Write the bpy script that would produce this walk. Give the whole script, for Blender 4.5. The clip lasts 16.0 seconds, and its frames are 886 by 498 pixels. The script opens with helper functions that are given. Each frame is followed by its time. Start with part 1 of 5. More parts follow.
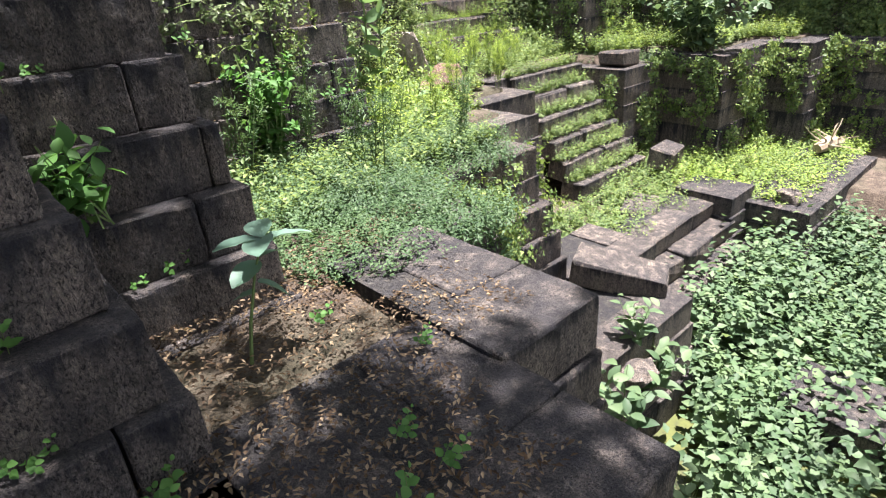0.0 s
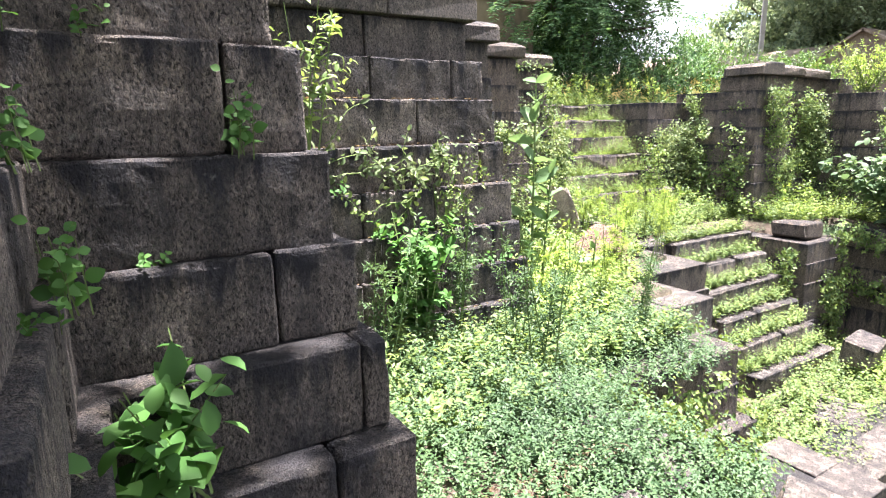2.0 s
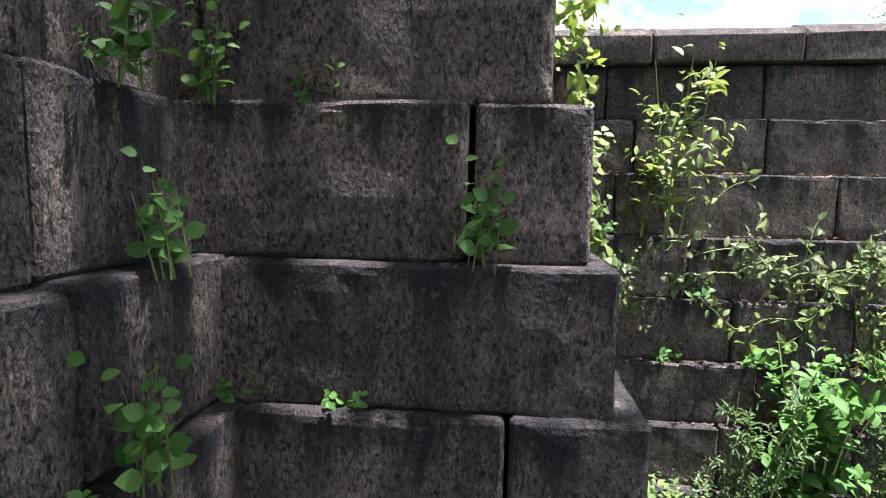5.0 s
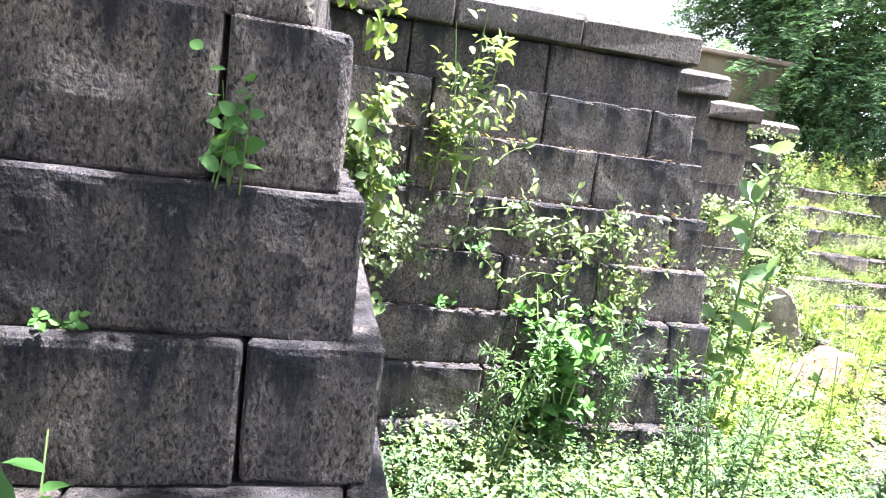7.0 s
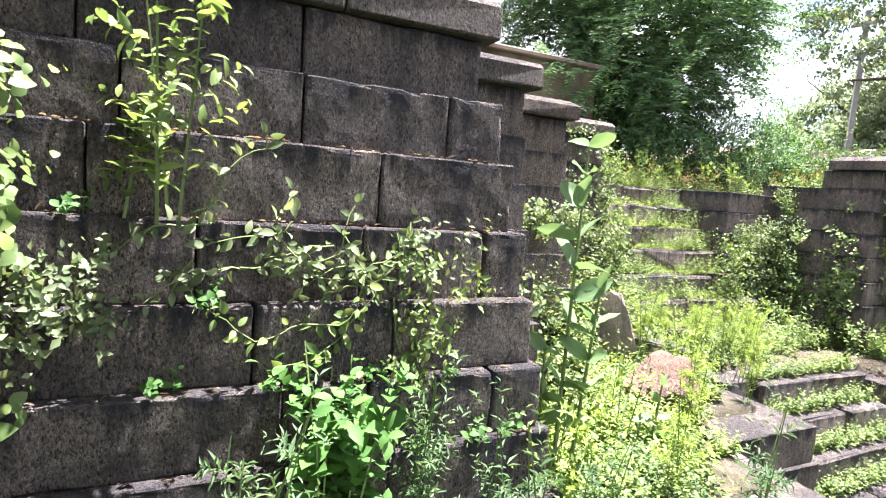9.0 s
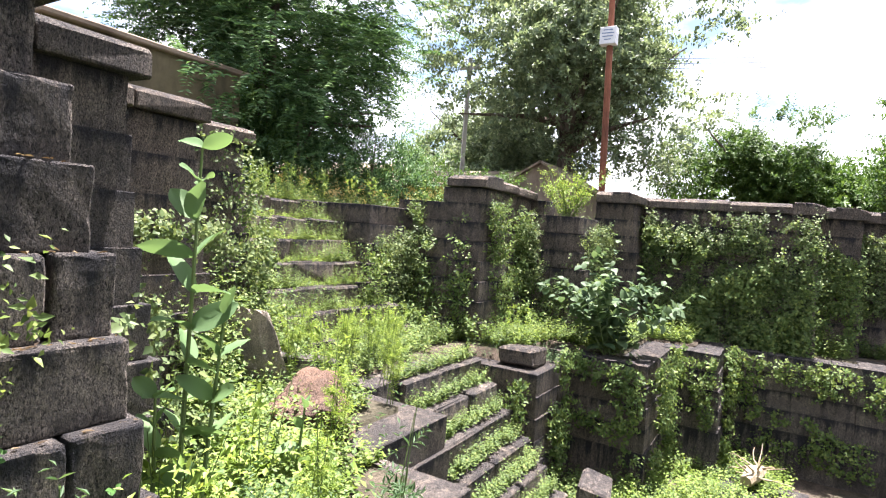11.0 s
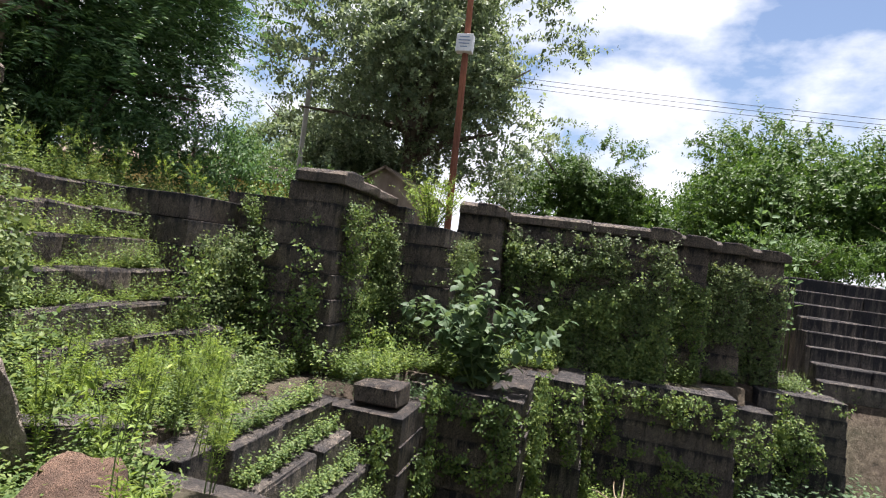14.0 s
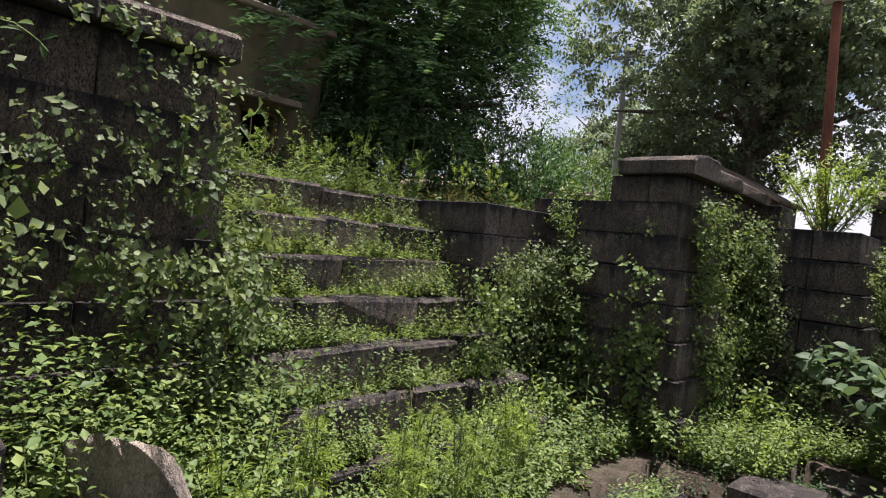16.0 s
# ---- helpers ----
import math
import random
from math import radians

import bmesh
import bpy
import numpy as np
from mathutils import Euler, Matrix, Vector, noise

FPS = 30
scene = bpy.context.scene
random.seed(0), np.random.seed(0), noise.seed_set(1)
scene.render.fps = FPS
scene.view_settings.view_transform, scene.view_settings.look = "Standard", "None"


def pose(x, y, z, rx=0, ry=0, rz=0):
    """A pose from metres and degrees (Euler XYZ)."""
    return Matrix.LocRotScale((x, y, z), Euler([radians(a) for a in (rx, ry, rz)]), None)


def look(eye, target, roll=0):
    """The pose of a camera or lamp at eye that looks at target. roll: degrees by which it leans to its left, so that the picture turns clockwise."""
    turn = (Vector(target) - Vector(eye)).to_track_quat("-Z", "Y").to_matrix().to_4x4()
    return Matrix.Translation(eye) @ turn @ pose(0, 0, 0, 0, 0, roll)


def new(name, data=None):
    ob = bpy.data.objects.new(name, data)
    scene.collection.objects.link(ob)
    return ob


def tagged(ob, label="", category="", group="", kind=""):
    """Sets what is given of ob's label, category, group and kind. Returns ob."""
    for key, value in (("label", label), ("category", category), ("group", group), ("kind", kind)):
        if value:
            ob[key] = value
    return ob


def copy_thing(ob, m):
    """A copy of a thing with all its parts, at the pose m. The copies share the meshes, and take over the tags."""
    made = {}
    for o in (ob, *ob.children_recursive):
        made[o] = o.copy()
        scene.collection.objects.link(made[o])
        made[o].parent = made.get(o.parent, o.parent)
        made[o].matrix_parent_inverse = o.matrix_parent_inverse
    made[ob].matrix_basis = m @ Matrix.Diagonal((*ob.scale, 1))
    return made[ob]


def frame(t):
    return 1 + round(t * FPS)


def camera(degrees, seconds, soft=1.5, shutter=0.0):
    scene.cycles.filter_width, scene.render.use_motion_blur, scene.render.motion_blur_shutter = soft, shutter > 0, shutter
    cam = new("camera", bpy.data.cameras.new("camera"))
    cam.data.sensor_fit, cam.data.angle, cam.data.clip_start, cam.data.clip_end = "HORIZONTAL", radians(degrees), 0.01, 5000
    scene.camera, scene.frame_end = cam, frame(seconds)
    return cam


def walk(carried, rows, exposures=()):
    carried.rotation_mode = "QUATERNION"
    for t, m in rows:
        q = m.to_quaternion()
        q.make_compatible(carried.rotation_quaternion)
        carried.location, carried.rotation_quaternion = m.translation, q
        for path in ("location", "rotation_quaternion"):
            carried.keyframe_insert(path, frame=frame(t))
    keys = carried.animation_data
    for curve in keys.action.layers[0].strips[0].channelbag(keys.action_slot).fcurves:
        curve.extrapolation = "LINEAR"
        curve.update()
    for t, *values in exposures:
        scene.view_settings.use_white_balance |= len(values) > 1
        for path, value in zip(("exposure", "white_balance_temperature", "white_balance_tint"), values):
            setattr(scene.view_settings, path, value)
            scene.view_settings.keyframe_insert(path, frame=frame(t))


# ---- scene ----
cam = camera(75.1, 16.0, 1.1)
PATH = [
    (0, (-0.027, -0.161, 1.436), (1.162, 1.194, 0.57), -4.0),
    (0.5, (-0.112, 0.007, 1.453), (0.939, 1.528, 0.69), -4.5),
    (1, (-0.189, 0.404, 1.522), (0.805, 2.02, 0.891), -4.0),
    (1.5, (-0.101, 0.649, 1.538), (0.883, 2.318, 1.043), -2.3),
    (2, (0.261, 0.976, 1.544), (1.276, 2.646, 1.118), -0.9),
    (2.5, (0.464, 1.103, 1.507), (1.493, 2.772, 1.113), -0.7),
    (3, (0.68, 1.322, 1.577), (1.627, 3.052, 1.241), -0.6),
    (3.5, (0.754, 1.519, 1.601), (1.446, 3.374, 1.314), -0.6),
    (4, (0.799, 1.603, 1.618), (1.038, 3.573, 1.376), -1.8),
    (4.2, (0.742, 1.657, 1.617), (0.757, 3.644, 1.394), -2.9),
    (6.3, (0.693, 1.591, 1.592), (0.4, 3.561, 1.401), 2.2),
    (6.5, (0.709, 1.591, 1.595), (0.602, 3.578, 1.389), 3.3),
    (7, (0.841, 1.606, 1.558), (1.256, 3.539, 1.257), 7.2),
    (7.5, (1.121, 1.68, 1.599), (1.529, 3.615, 1.297), 7.1),
    (8, (1.252, 1.949, 1.528), (1.691, 3.881, 1.254), 6.9),
    (8.5, (1.402, 2.298, 1.57), (2.008, 4.188, 1.322), 5.9),
    (9, (1.516, 2.399, 1.59), (2.406, 4.177, 1.377), 4.6),
    (9.5, (1.669, 2.327, 1.591), (2.915, 3.881, 1.413), 3.7),
    (10, (1.715, 2.28, 1.593), (3.268, 3.533, 1.445), 3.1),
    (10.2, (1.726, 2.276, 1.587), (3.362, 3.419, 1.455), 3.4),
    (12.3, (2.394, 3.208, 1.61), (4.17, 4.127, 1.566), 5.2),
    (12.5, (2.462, 3.218, 1.582), (4.272, 4.069, 1.545), 5.6),
    (13, (2.536, 3.171, 1.568), (4.426, 3.827, 1.555), 6.4),
    (13.5, (2.796, 3.375, 1.529), (4.731, 3.88, 1.523), 7.2),
    (14, (3.154, 3.597, 1.564), (5.095, 4.078, 1.578), 7.7),
    (14.5, (3.765, 3.744, 1.53), (5.708, 4.215, 1.548), 8.3),
    (15, (4.142, 3.927, 1.521), (6.062, 4.485, 1.519), 8.3),
    (15.5, (4.666, 4.334, 1.505), (6.431, 5.275, 1.488), 7.7),
    (16, (4.948, 4.694, 1.508), (6.378, 6.091, 1.461), 5.9),
]
EXPOSURES = [(0, 2.60, 6400, 17), (1.0, 3.27, 6350, 17), (2.0, 3.32, 6350, 18), (2.5, 3.05, 6400, 19), (3.5, 2.45, 6400, 20), (4.2, 2.00, 6400, 20),
             (6.3, 4.15, 5800, 18), (7.0, 4.00, 5950, 19), (8.0, 3.60, 6100, 21), (10.2, 2.90, 6400, 20), (12.3, 2.30, 6450, 14), (13.5, 1.82, 6450, 14), (16, 1.32, 6450, 19)]
walk(cam, [(t, look(eye, target, roll)) for t, eye, target, roll in PATH], EXPOSURES)

# ---- light ----
SUN_ELEV, SUN_AZ = 78.0, 91.5   # degrees; azimuth from +y towards +x
world = bpy.data.worlds.new("sky")
scene.world = world
world.use_nodes = True
wn, wl = world.node_tree.nodes, world.node_tree.links
wn.clear()
w_out, w_bg = wn.new("ShaderNodeOutputWorld"), wn.new("ShaderNodeBackground")
w_sky = wn.new("ShaderNodeTexSky")
w_sky.sky_type, w_sky.sun_disc = "NISHITA", False
w_sky.sun_elevation, w_sky.sun_rotation = radians(SUN_ELEV), radians(SUN_AZ)
w_co, w_map, w_noise, w_ramp, w_mix = (wn.new("ShaderNodeTexCoord"), wn.new("ShaderNodeMapping"), wn.new("ShaderNodeTexNoise"),
                                       wn.new("ShaderNodeValToRGB"), wn.new("ShaderNodeMixRGB"))
w_map.inputs["Scale"].default_value = (1.6, 1.6, 3.2)
w_noise.inputs["Scale"].default_value, w_noise.inputs["Detail"].default_value, w_noise.inputs["Roughness"].default_value = 1.9, 7, 0.55
w_ramp.color_ramp.elements[0].position, w_ramp.color_ramp.elements[1].position = 0.39, 0.53
w_mix.inputs[2].default_value = (7.6, 7.85, 8.3, 1)
wl.new(w_co.outputs["Generated"], w_map.inputs[0])
wl.new(w_map.outputs[0], w_noise.inputs["Vector"])
wl.new(w_noise.outputs[0], w_ramp.inputs[0])
wl.new(w_ramp.outputs[0], w_mix.inputs[0])
wl.new(w_sky.outputs[0], w_mix.inputs[1])
wl.new(w_mix.outputs[0], w_bg.inputs[0])
w_bg.inputs[1].default_value = 0.05
wl.new(w_bg.outputs[0], w_out.inputs[0])
sun_data = bpy.data.lights.new("sun", "SUN")
sun_data.energy, sun_data.angle, sun_data.color = 5.0, radians(0.6), (1.0, 0.955, 0.89)
sun = new("sun", sun_data)
_e, _a = radians(SUN_ELEV), radians(SUN_AZ)
sun.matrix_world = look((0, 0, 30), Vector((0, 0, 30)) - Vector((math.cos(_e) * math.sin(_a), math.cos(_e) * math.cos(_a), math.sin(_e))))

# ---- materials ----
def material(name, build, rough=0.9):
    m = bpy.data.materials.new(name)
    m.use_nodes = True
    nt = m.node_tree
    bsdf = nt.nodes["Principled BSDF"]
    bsdf.inputs["Roughness"].default_value = rough
    bsdf.inputs["Specular IOR Level"].default_value = 0.25
    build(nt, bsdf)
    return m


def node(nt, kind, **inputs):
    n = nt.nodes.new("ShaderNode" + kind)
    for key, value in inputs.items():
        n.inputs[key.replace("_", " ")].default_value = value
    return n


def ramp(nt, src, stops):
    r = nt.nodes.new("ShaderNodeValToRGB")
    el = r.color_ramp.elements
    while len(el) < len(stops):
        el.new(0.5)
    for e, (p, c) in zip(el, stops):
        e.position, e.color = p, (*c, 1)
    nt.links.new(src, r.inputs[0])
    return r.outputs[0]


def mixed(nt, fac, a, b, mode="MIX"):
    m = nt.nodes.new("ShaderNodeMixRGB")
    m.blend_type = mode
    for i, v in ((0, fac), (1, a), (2, b)):
        if hasattr(v, "links"):
            nt.links.new(v, m.inputs[i])
        else:
            m.inputs[i].default_value = v if i == 0 else (*v, 1)
    return m.outputs[0]


def noise_at(nt, scale, detail=4, rough=0.6, stretch=None, twist=0.0):
    co = nt.nodes.new("ShaderNodeNewGeometry").outputs["Position"]
    if stretch:
        mp = nt.nodes.new("ShaderNodeMapping")
        mp.inputs["Scale"].default_value = stretch
        nt.links.new(co, mp.inputs[0])
        co = mp.outputs[0]
    n = node(nt, "TexNoise", Scale=scale, Detail=detail, Roughness=rough, Distortion=twist)
    nt.links.new(co, n.inputs["Vector"])
    return n.outputs[0]


def bump(nt, bsdf, pairs):
    last = None
    for src, strength, dist in pairs:
        b = node(nt, "Bump", Strength=strength, Distance=dist)
        nt.links.new(src, b.inputs["Height"])
        if last:
            nt.links.new(last, b.inputs["Normal"])
        last = b.outputs[0]
    nt.links.new(last, bsdf.inputs["Normal"])


def stone_build(dark, mid, light, streak=0.5, band=0.9, grit=1.0):
    def build(nt, bsdf):
        rnd = nt.nodes.new("ShaderNodeObjectInfo").outputs["Random"]
        grain = noise_at(nt, 330, 3, 0.7)
        chisel = noise_at(nt, 125, 2.5, 0.55, (1, 1, 0.5), 0.9)
        veins = noise_at(nt, 27, 6, 0.62, (1, 1, 0.6), 1.4)
        patch = noise_at(nt, 2.3, 6, 0.65)
        runs = noise_at(nt, 4.2, 5, 0.65, (2.4, 2.4, 0.3))
        base = ramp(nt, rnd, [(0.0, dark), (0.5, mid), (1.0, light)])
        # relief shading put into the colour: chisel grooves dark, ridges pale
        relief_shade = ramp(nt, chisel, [(0.37, (0.2, 0.2, 0.21)), (0.43, (0.85, 0.85, 0.85)), (0.55, (1.1, 1.09, 1.07)), (0.67, (1.65, 1.6, 1.53))])
        col = mixed(nt, grit, base, relief_shade, "MULTIPLY")
        fine = ramp(nt, grain, [(0.35, (0.65, 0.65, 0.65)), (0.65, (1.35, 1.35, 1.35))])
        col = mixed(nt, 0.8, col, fine, "MULTIPLY")
        cracks = ramp(nt, veins, [(0.44, (1.1, 1.1, 1.1)), (0.49, (0.35, 0.35, 0.36)), (0.52, (1.15, 1.14, 1.12))])
        col = mixed(nt, 0.75 * grit, col, cracks, "MULTIPLY")
        pits = ramp(nt, noise_at(nt, 38, 4, 0.7, (1, 1, 0.6), 0.6), [(0.4, (0.55, 0.55, 0.57)), (0.6, (1.35, 1.33, 1.3))])
        col = mixed(nt, 0.4, col, pits, "MULTIPLY")
        blotch = ramp(nt, patch, [(0.36, (0.5, 0.5, 0.54)), (0.62, (1.28, 1.22, 1.15))])
        col = mixed(nt, 0.8, col, blotch, "MULTIPLY")
        black = ramp(nt, runs, [(0.46, (0, 0, 0)), (0.68, (1, 1, 1))])
        col = mixed(nt, mixed(nt, 1.0, black, (streak, streak, streak), "MULTIPLY"), col, (0.02, 0.021, 0.026))
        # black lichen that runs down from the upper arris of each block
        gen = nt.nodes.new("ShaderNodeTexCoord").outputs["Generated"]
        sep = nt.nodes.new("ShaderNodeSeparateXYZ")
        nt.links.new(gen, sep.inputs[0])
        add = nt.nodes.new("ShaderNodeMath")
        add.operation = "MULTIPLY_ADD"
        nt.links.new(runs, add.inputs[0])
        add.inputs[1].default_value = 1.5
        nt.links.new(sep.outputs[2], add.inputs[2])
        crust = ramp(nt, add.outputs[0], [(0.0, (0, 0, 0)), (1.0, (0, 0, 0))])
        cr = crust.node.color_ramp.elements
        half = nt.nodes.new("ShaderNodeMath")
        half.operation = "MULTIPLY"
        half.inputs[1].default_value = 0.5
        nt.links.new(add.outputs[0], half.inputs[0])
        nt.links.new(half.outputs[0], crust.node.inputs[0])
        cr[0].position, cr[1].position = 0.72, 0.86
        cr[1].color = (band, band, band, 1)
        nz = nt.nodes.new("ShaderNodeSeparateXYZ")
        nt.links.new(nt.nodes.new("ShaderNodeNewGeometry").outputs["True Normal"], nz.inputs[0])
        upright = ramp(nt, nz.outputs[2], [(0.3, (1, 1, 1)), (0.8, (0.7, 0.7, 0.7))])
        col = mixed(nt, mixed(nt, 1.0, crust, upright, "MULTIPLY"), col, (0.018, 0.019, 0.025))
        lich = noise_at(nt, 11, 6, 0.75)
        lf = ramp(nt, lich, [(0.63, (0, 0, 0)), (0.73, (0.5, 0.5, 0.5))])
        col = mixed(nt, lf, col, (0.27, 0.265, 0.24))
        nt.links.new(col, bsdf.inputs["Base Color"])
        rough = noise_at(nt, 75, 4, 0.65, (1, 1, 0.7))
        bump(nt, bsdf, [(veins, 0.9, 0.03), (rough, 0.9, 0.02), (chisel, 1.0, 0.02), (grain, 0.7, 0.003)])
    return build


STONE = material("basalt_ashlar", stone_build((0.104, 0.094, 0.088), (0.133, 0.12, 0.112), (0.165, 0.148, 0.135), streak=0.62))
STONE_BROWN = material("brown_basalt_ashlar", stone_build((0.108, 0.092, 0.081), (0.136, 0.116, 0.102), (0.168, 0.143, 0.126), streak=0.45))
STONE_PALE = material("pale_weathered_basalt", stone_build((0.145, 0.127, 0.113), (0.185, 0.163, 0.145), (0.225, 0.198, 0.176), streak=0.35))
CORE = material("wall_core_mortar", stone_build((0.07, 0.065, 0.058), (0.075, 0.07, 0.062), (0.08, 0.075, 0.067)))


def soil_build(nt, bsdf):
    n1, n2, n3 = noise_at(nt, 7.0, 7, 0.7), noise_at(nt, 60, 5, 0.75), noise_at(nt, 0.6, 3)
    col = ramp(nt, n1, [(0.3, (0.022, 0.016, 0.013)), (0.5, (0.06, 0.047, 0.037)), (0.72, (0.125, 0.1, 0.082))])
    col = mixed(nt, 0.7, col, ramp(nt, n2, [(0.35, (0.35, 0.34, 0.32)), (0.65, (1.7, 1.6, 1.5))]), "MULTIPLY")
    green = ramp(nt, n3, [(0.42, (0, 0, 0)), (0.58, (0.35, 0.35, 0.35))])
    col = mixed(nt, green, col, (0.04, 0.05, 0.025))
    nt.links.new(col, bsdf.inputs["Base Color"])
    bump(nt, bsdf, [(n1, 0.8, 0.05), (n2, 0.9, 0.015)])


SOIL = material("damp_earth", soil_build)

# ---- the masonry kit ----
rng = random.Random(7)


def mesh_object(name, bm, mat, parent=None, smooth=False):
    me = bpy.data.meshes.new(name)
    bm.to_mesh(me)
    bm.free()
    me.materials.append(mat)
    if smooth:
        for p in me.polygons:
            p.use_smooth = True
    ob = new(name, me)
    if parent:
        ob.parent = parent
    return ob


def part(name, bm, mat, parent, label="", smooth=False):
    return tagged(mesh_object(name, bm, mat, parent, smooth), label)


def block_mesh(lx, ly, lz, chamfer=0.009, wobble=0.008, seed=None):
    """A dressed block about its own centre: a box with worn, chamfered edges."""
    r = random.Random(seed) if seed is not None else rng
    bm = bmesh.new()
    bmesh.ops.create_cube(bm, size=1)
    for v in bm.verts:
        v.co = Vector((v.co.x * lx, v.co.y * ly, v.co.z * lz)) + Vector([r.uniform(-wobble, wobble) for _ in range(3)])
    bmesh.ops.bevel(bm, geom=bm.edges[:], offset=chamfer * r.uniform(0.7, 1.5), segments=1, affect="EDGES", clamp_overlap=True)
    for v in bm.verts:
        v.co += Vector([r.uniform(-0.5, 0.5) * wobble for _ in range(3)])
    return bm


def worn_mesh(lx, ly, lz, step=0.06):
    """A dressed block about its own centre whose faces swell and whose arrises are chipped."""
    bm = bmesh.new()
    bmesh.ops.create_cube(bm, size=1)
    half = (lx / 2, ly / 2, lz / 2)
    for v in bm.verts:
        v.co = Vector((v.co.x * lx, v.co.y * ly, v.co.z * lz))
    bmesh.ops.bevel(bm, geom=bm.edges[:], offset=0.008, segments=1, affect="EDGES", clamp_overlap=True)
    for k in range(3):
        n = min(16, int(2 * half[k] / step))
        axis = Vector([1.0 if i == k else 0.0 for i in range(3)])
        for i in range(1, n):
            at = axis * (-half[k] + 2 * half[k] * i / n)
            bmesh.ops.bisect_plane(bm, geom=bm.verts[:] + bm.edges[:] + bm.faces[:], plane_co=at, plane_no=axis)
        for at in (axis * (half[k] - 0.024), axis * (0.024 - half[k])):
            bmesh.ops.bisect_plane(bm, geom=bm.verts[:] + bm.edges[:] + bm.faces[:], plane_co=at, plane_no=axis)
    shift = Vector([rng.uniform(-50, 50) for _ in range(3)])
    for v in bm.verts:
        q = v.co + shift
        near = sum(1 for k in range(3) if half[k] - abs(v.co[k]) < 0.012)
        v.co += Vector((noise.noise(q * 9), noise.noise(q * 9 + Vector((7, 0, 0))), noise.noise(q * 9 + Vector((0, 7, 0))))) * 0.0025
        if near >= 2:
            chip = max(0.0, noise.noise(q * 7) + 0.6 * noise.noise(q * 19)) * 0.009
            for k in range(3):
                if half[k] - abs(v.co[k]) < 0.02:
                    v.co[k] -= math.copysign(min(chip, half[k] * 0.4), v.co[k])
    return bm


def stone(parent, x0, x1, y0, y1, z0, z1, mat=None, name="stone", chamfer=0.005, wobble=0.003, turn=0.0, tilt=(0, 0), rough=False):
    bm = worn_mesh(x1 - x0, y1 - y0, z1 - z0) if rough else block_mesh(x1 - x0, y1 - y0, z1 - z0, chamfer, wobble)
    ob = mesh_object(name, bm, mat or STONE, parent)
    ob.matrix_local = pose((x0 + x1) / 2, (y0 + y1) / 2, (z0 + z1) / 2, tilt[0], tilt[1], turn)
    return ob


def slab_core(name, boxes, mat, label, category="wall"):
    """The core of a wall: boxes (x0, x1, y0, y1, z0, z1) in one mesh."""
    bm = bmesh.new()
    for x0, x1, y0, y1, z0, z1 in boxes:
        g = bmesh.ops.create_cube(bm, size=1)
        for v in g["verts"]:
            v.co = Vector(((x0 + x1) / 2 + v.co.x * (x1 - x0), (y0 + y1) / 2 + v.co.y * (y1 - y0), (z0 + z1) / 2 + v.co.z * (z1 - z0)))
    return tagged(mesh_object(name, bm, mat), label, category, kind="structure")


def cuts(a, b, length, r):
    """Joints from a to b at uneven lengths."""
    n = max(1, round((b - a) / length))
    p = [a + (b - a) * (i + (r.uniform(-0.28, 0.28) if 0 < i < n else 0)) / n for i in range(n + 1)]
    return list(zip(p[:-1], p[1:]))


def coping_mesh(length, depth, height, axis):
    """A coping stone: upright face below, sloped back above, its length along x (axis 0) or y (axis 1)."""
    prof = [(0, 0.012), (0, height * 0.62), (depth * 0.10, height * 0.78), (depth * 0.42, height), (depth, height), (depth, 0.0), (0.012, 0.0)]
    bm = bmesh.new()
    rings = []
    for s, inset in ((-0.5, 0.014), (-0.485, 0), (0.485, 0), (0.5, 0.014)):
        ring = []
        for d, h in prof:
            j = rng.uniform(-0.006, 0.006)
            q = (s * length, d + inset + j, h - (inset if h > height * 0.5 else 0) + rng.uniform(-0.006, 0.006))
            ring.append(bm.verts.new(q if axis == 0 else (q[1], -q[0], q[2])))
        rings.append(ring)
    n = len(prof)
    for a, b in zip(rings[:-1], rings[1:]):
        for i in range(n):
            bm.faces.new((a[i], a[(i + 1) % n], b[(i + 1) % n], b[i]))
    bm.faces.new(rings[0][::-1])
    bm.faces.new(rings[-1])
    bmesh.ops.recalc_face_normals(bm, faces=bm.faces[:])
    return bm


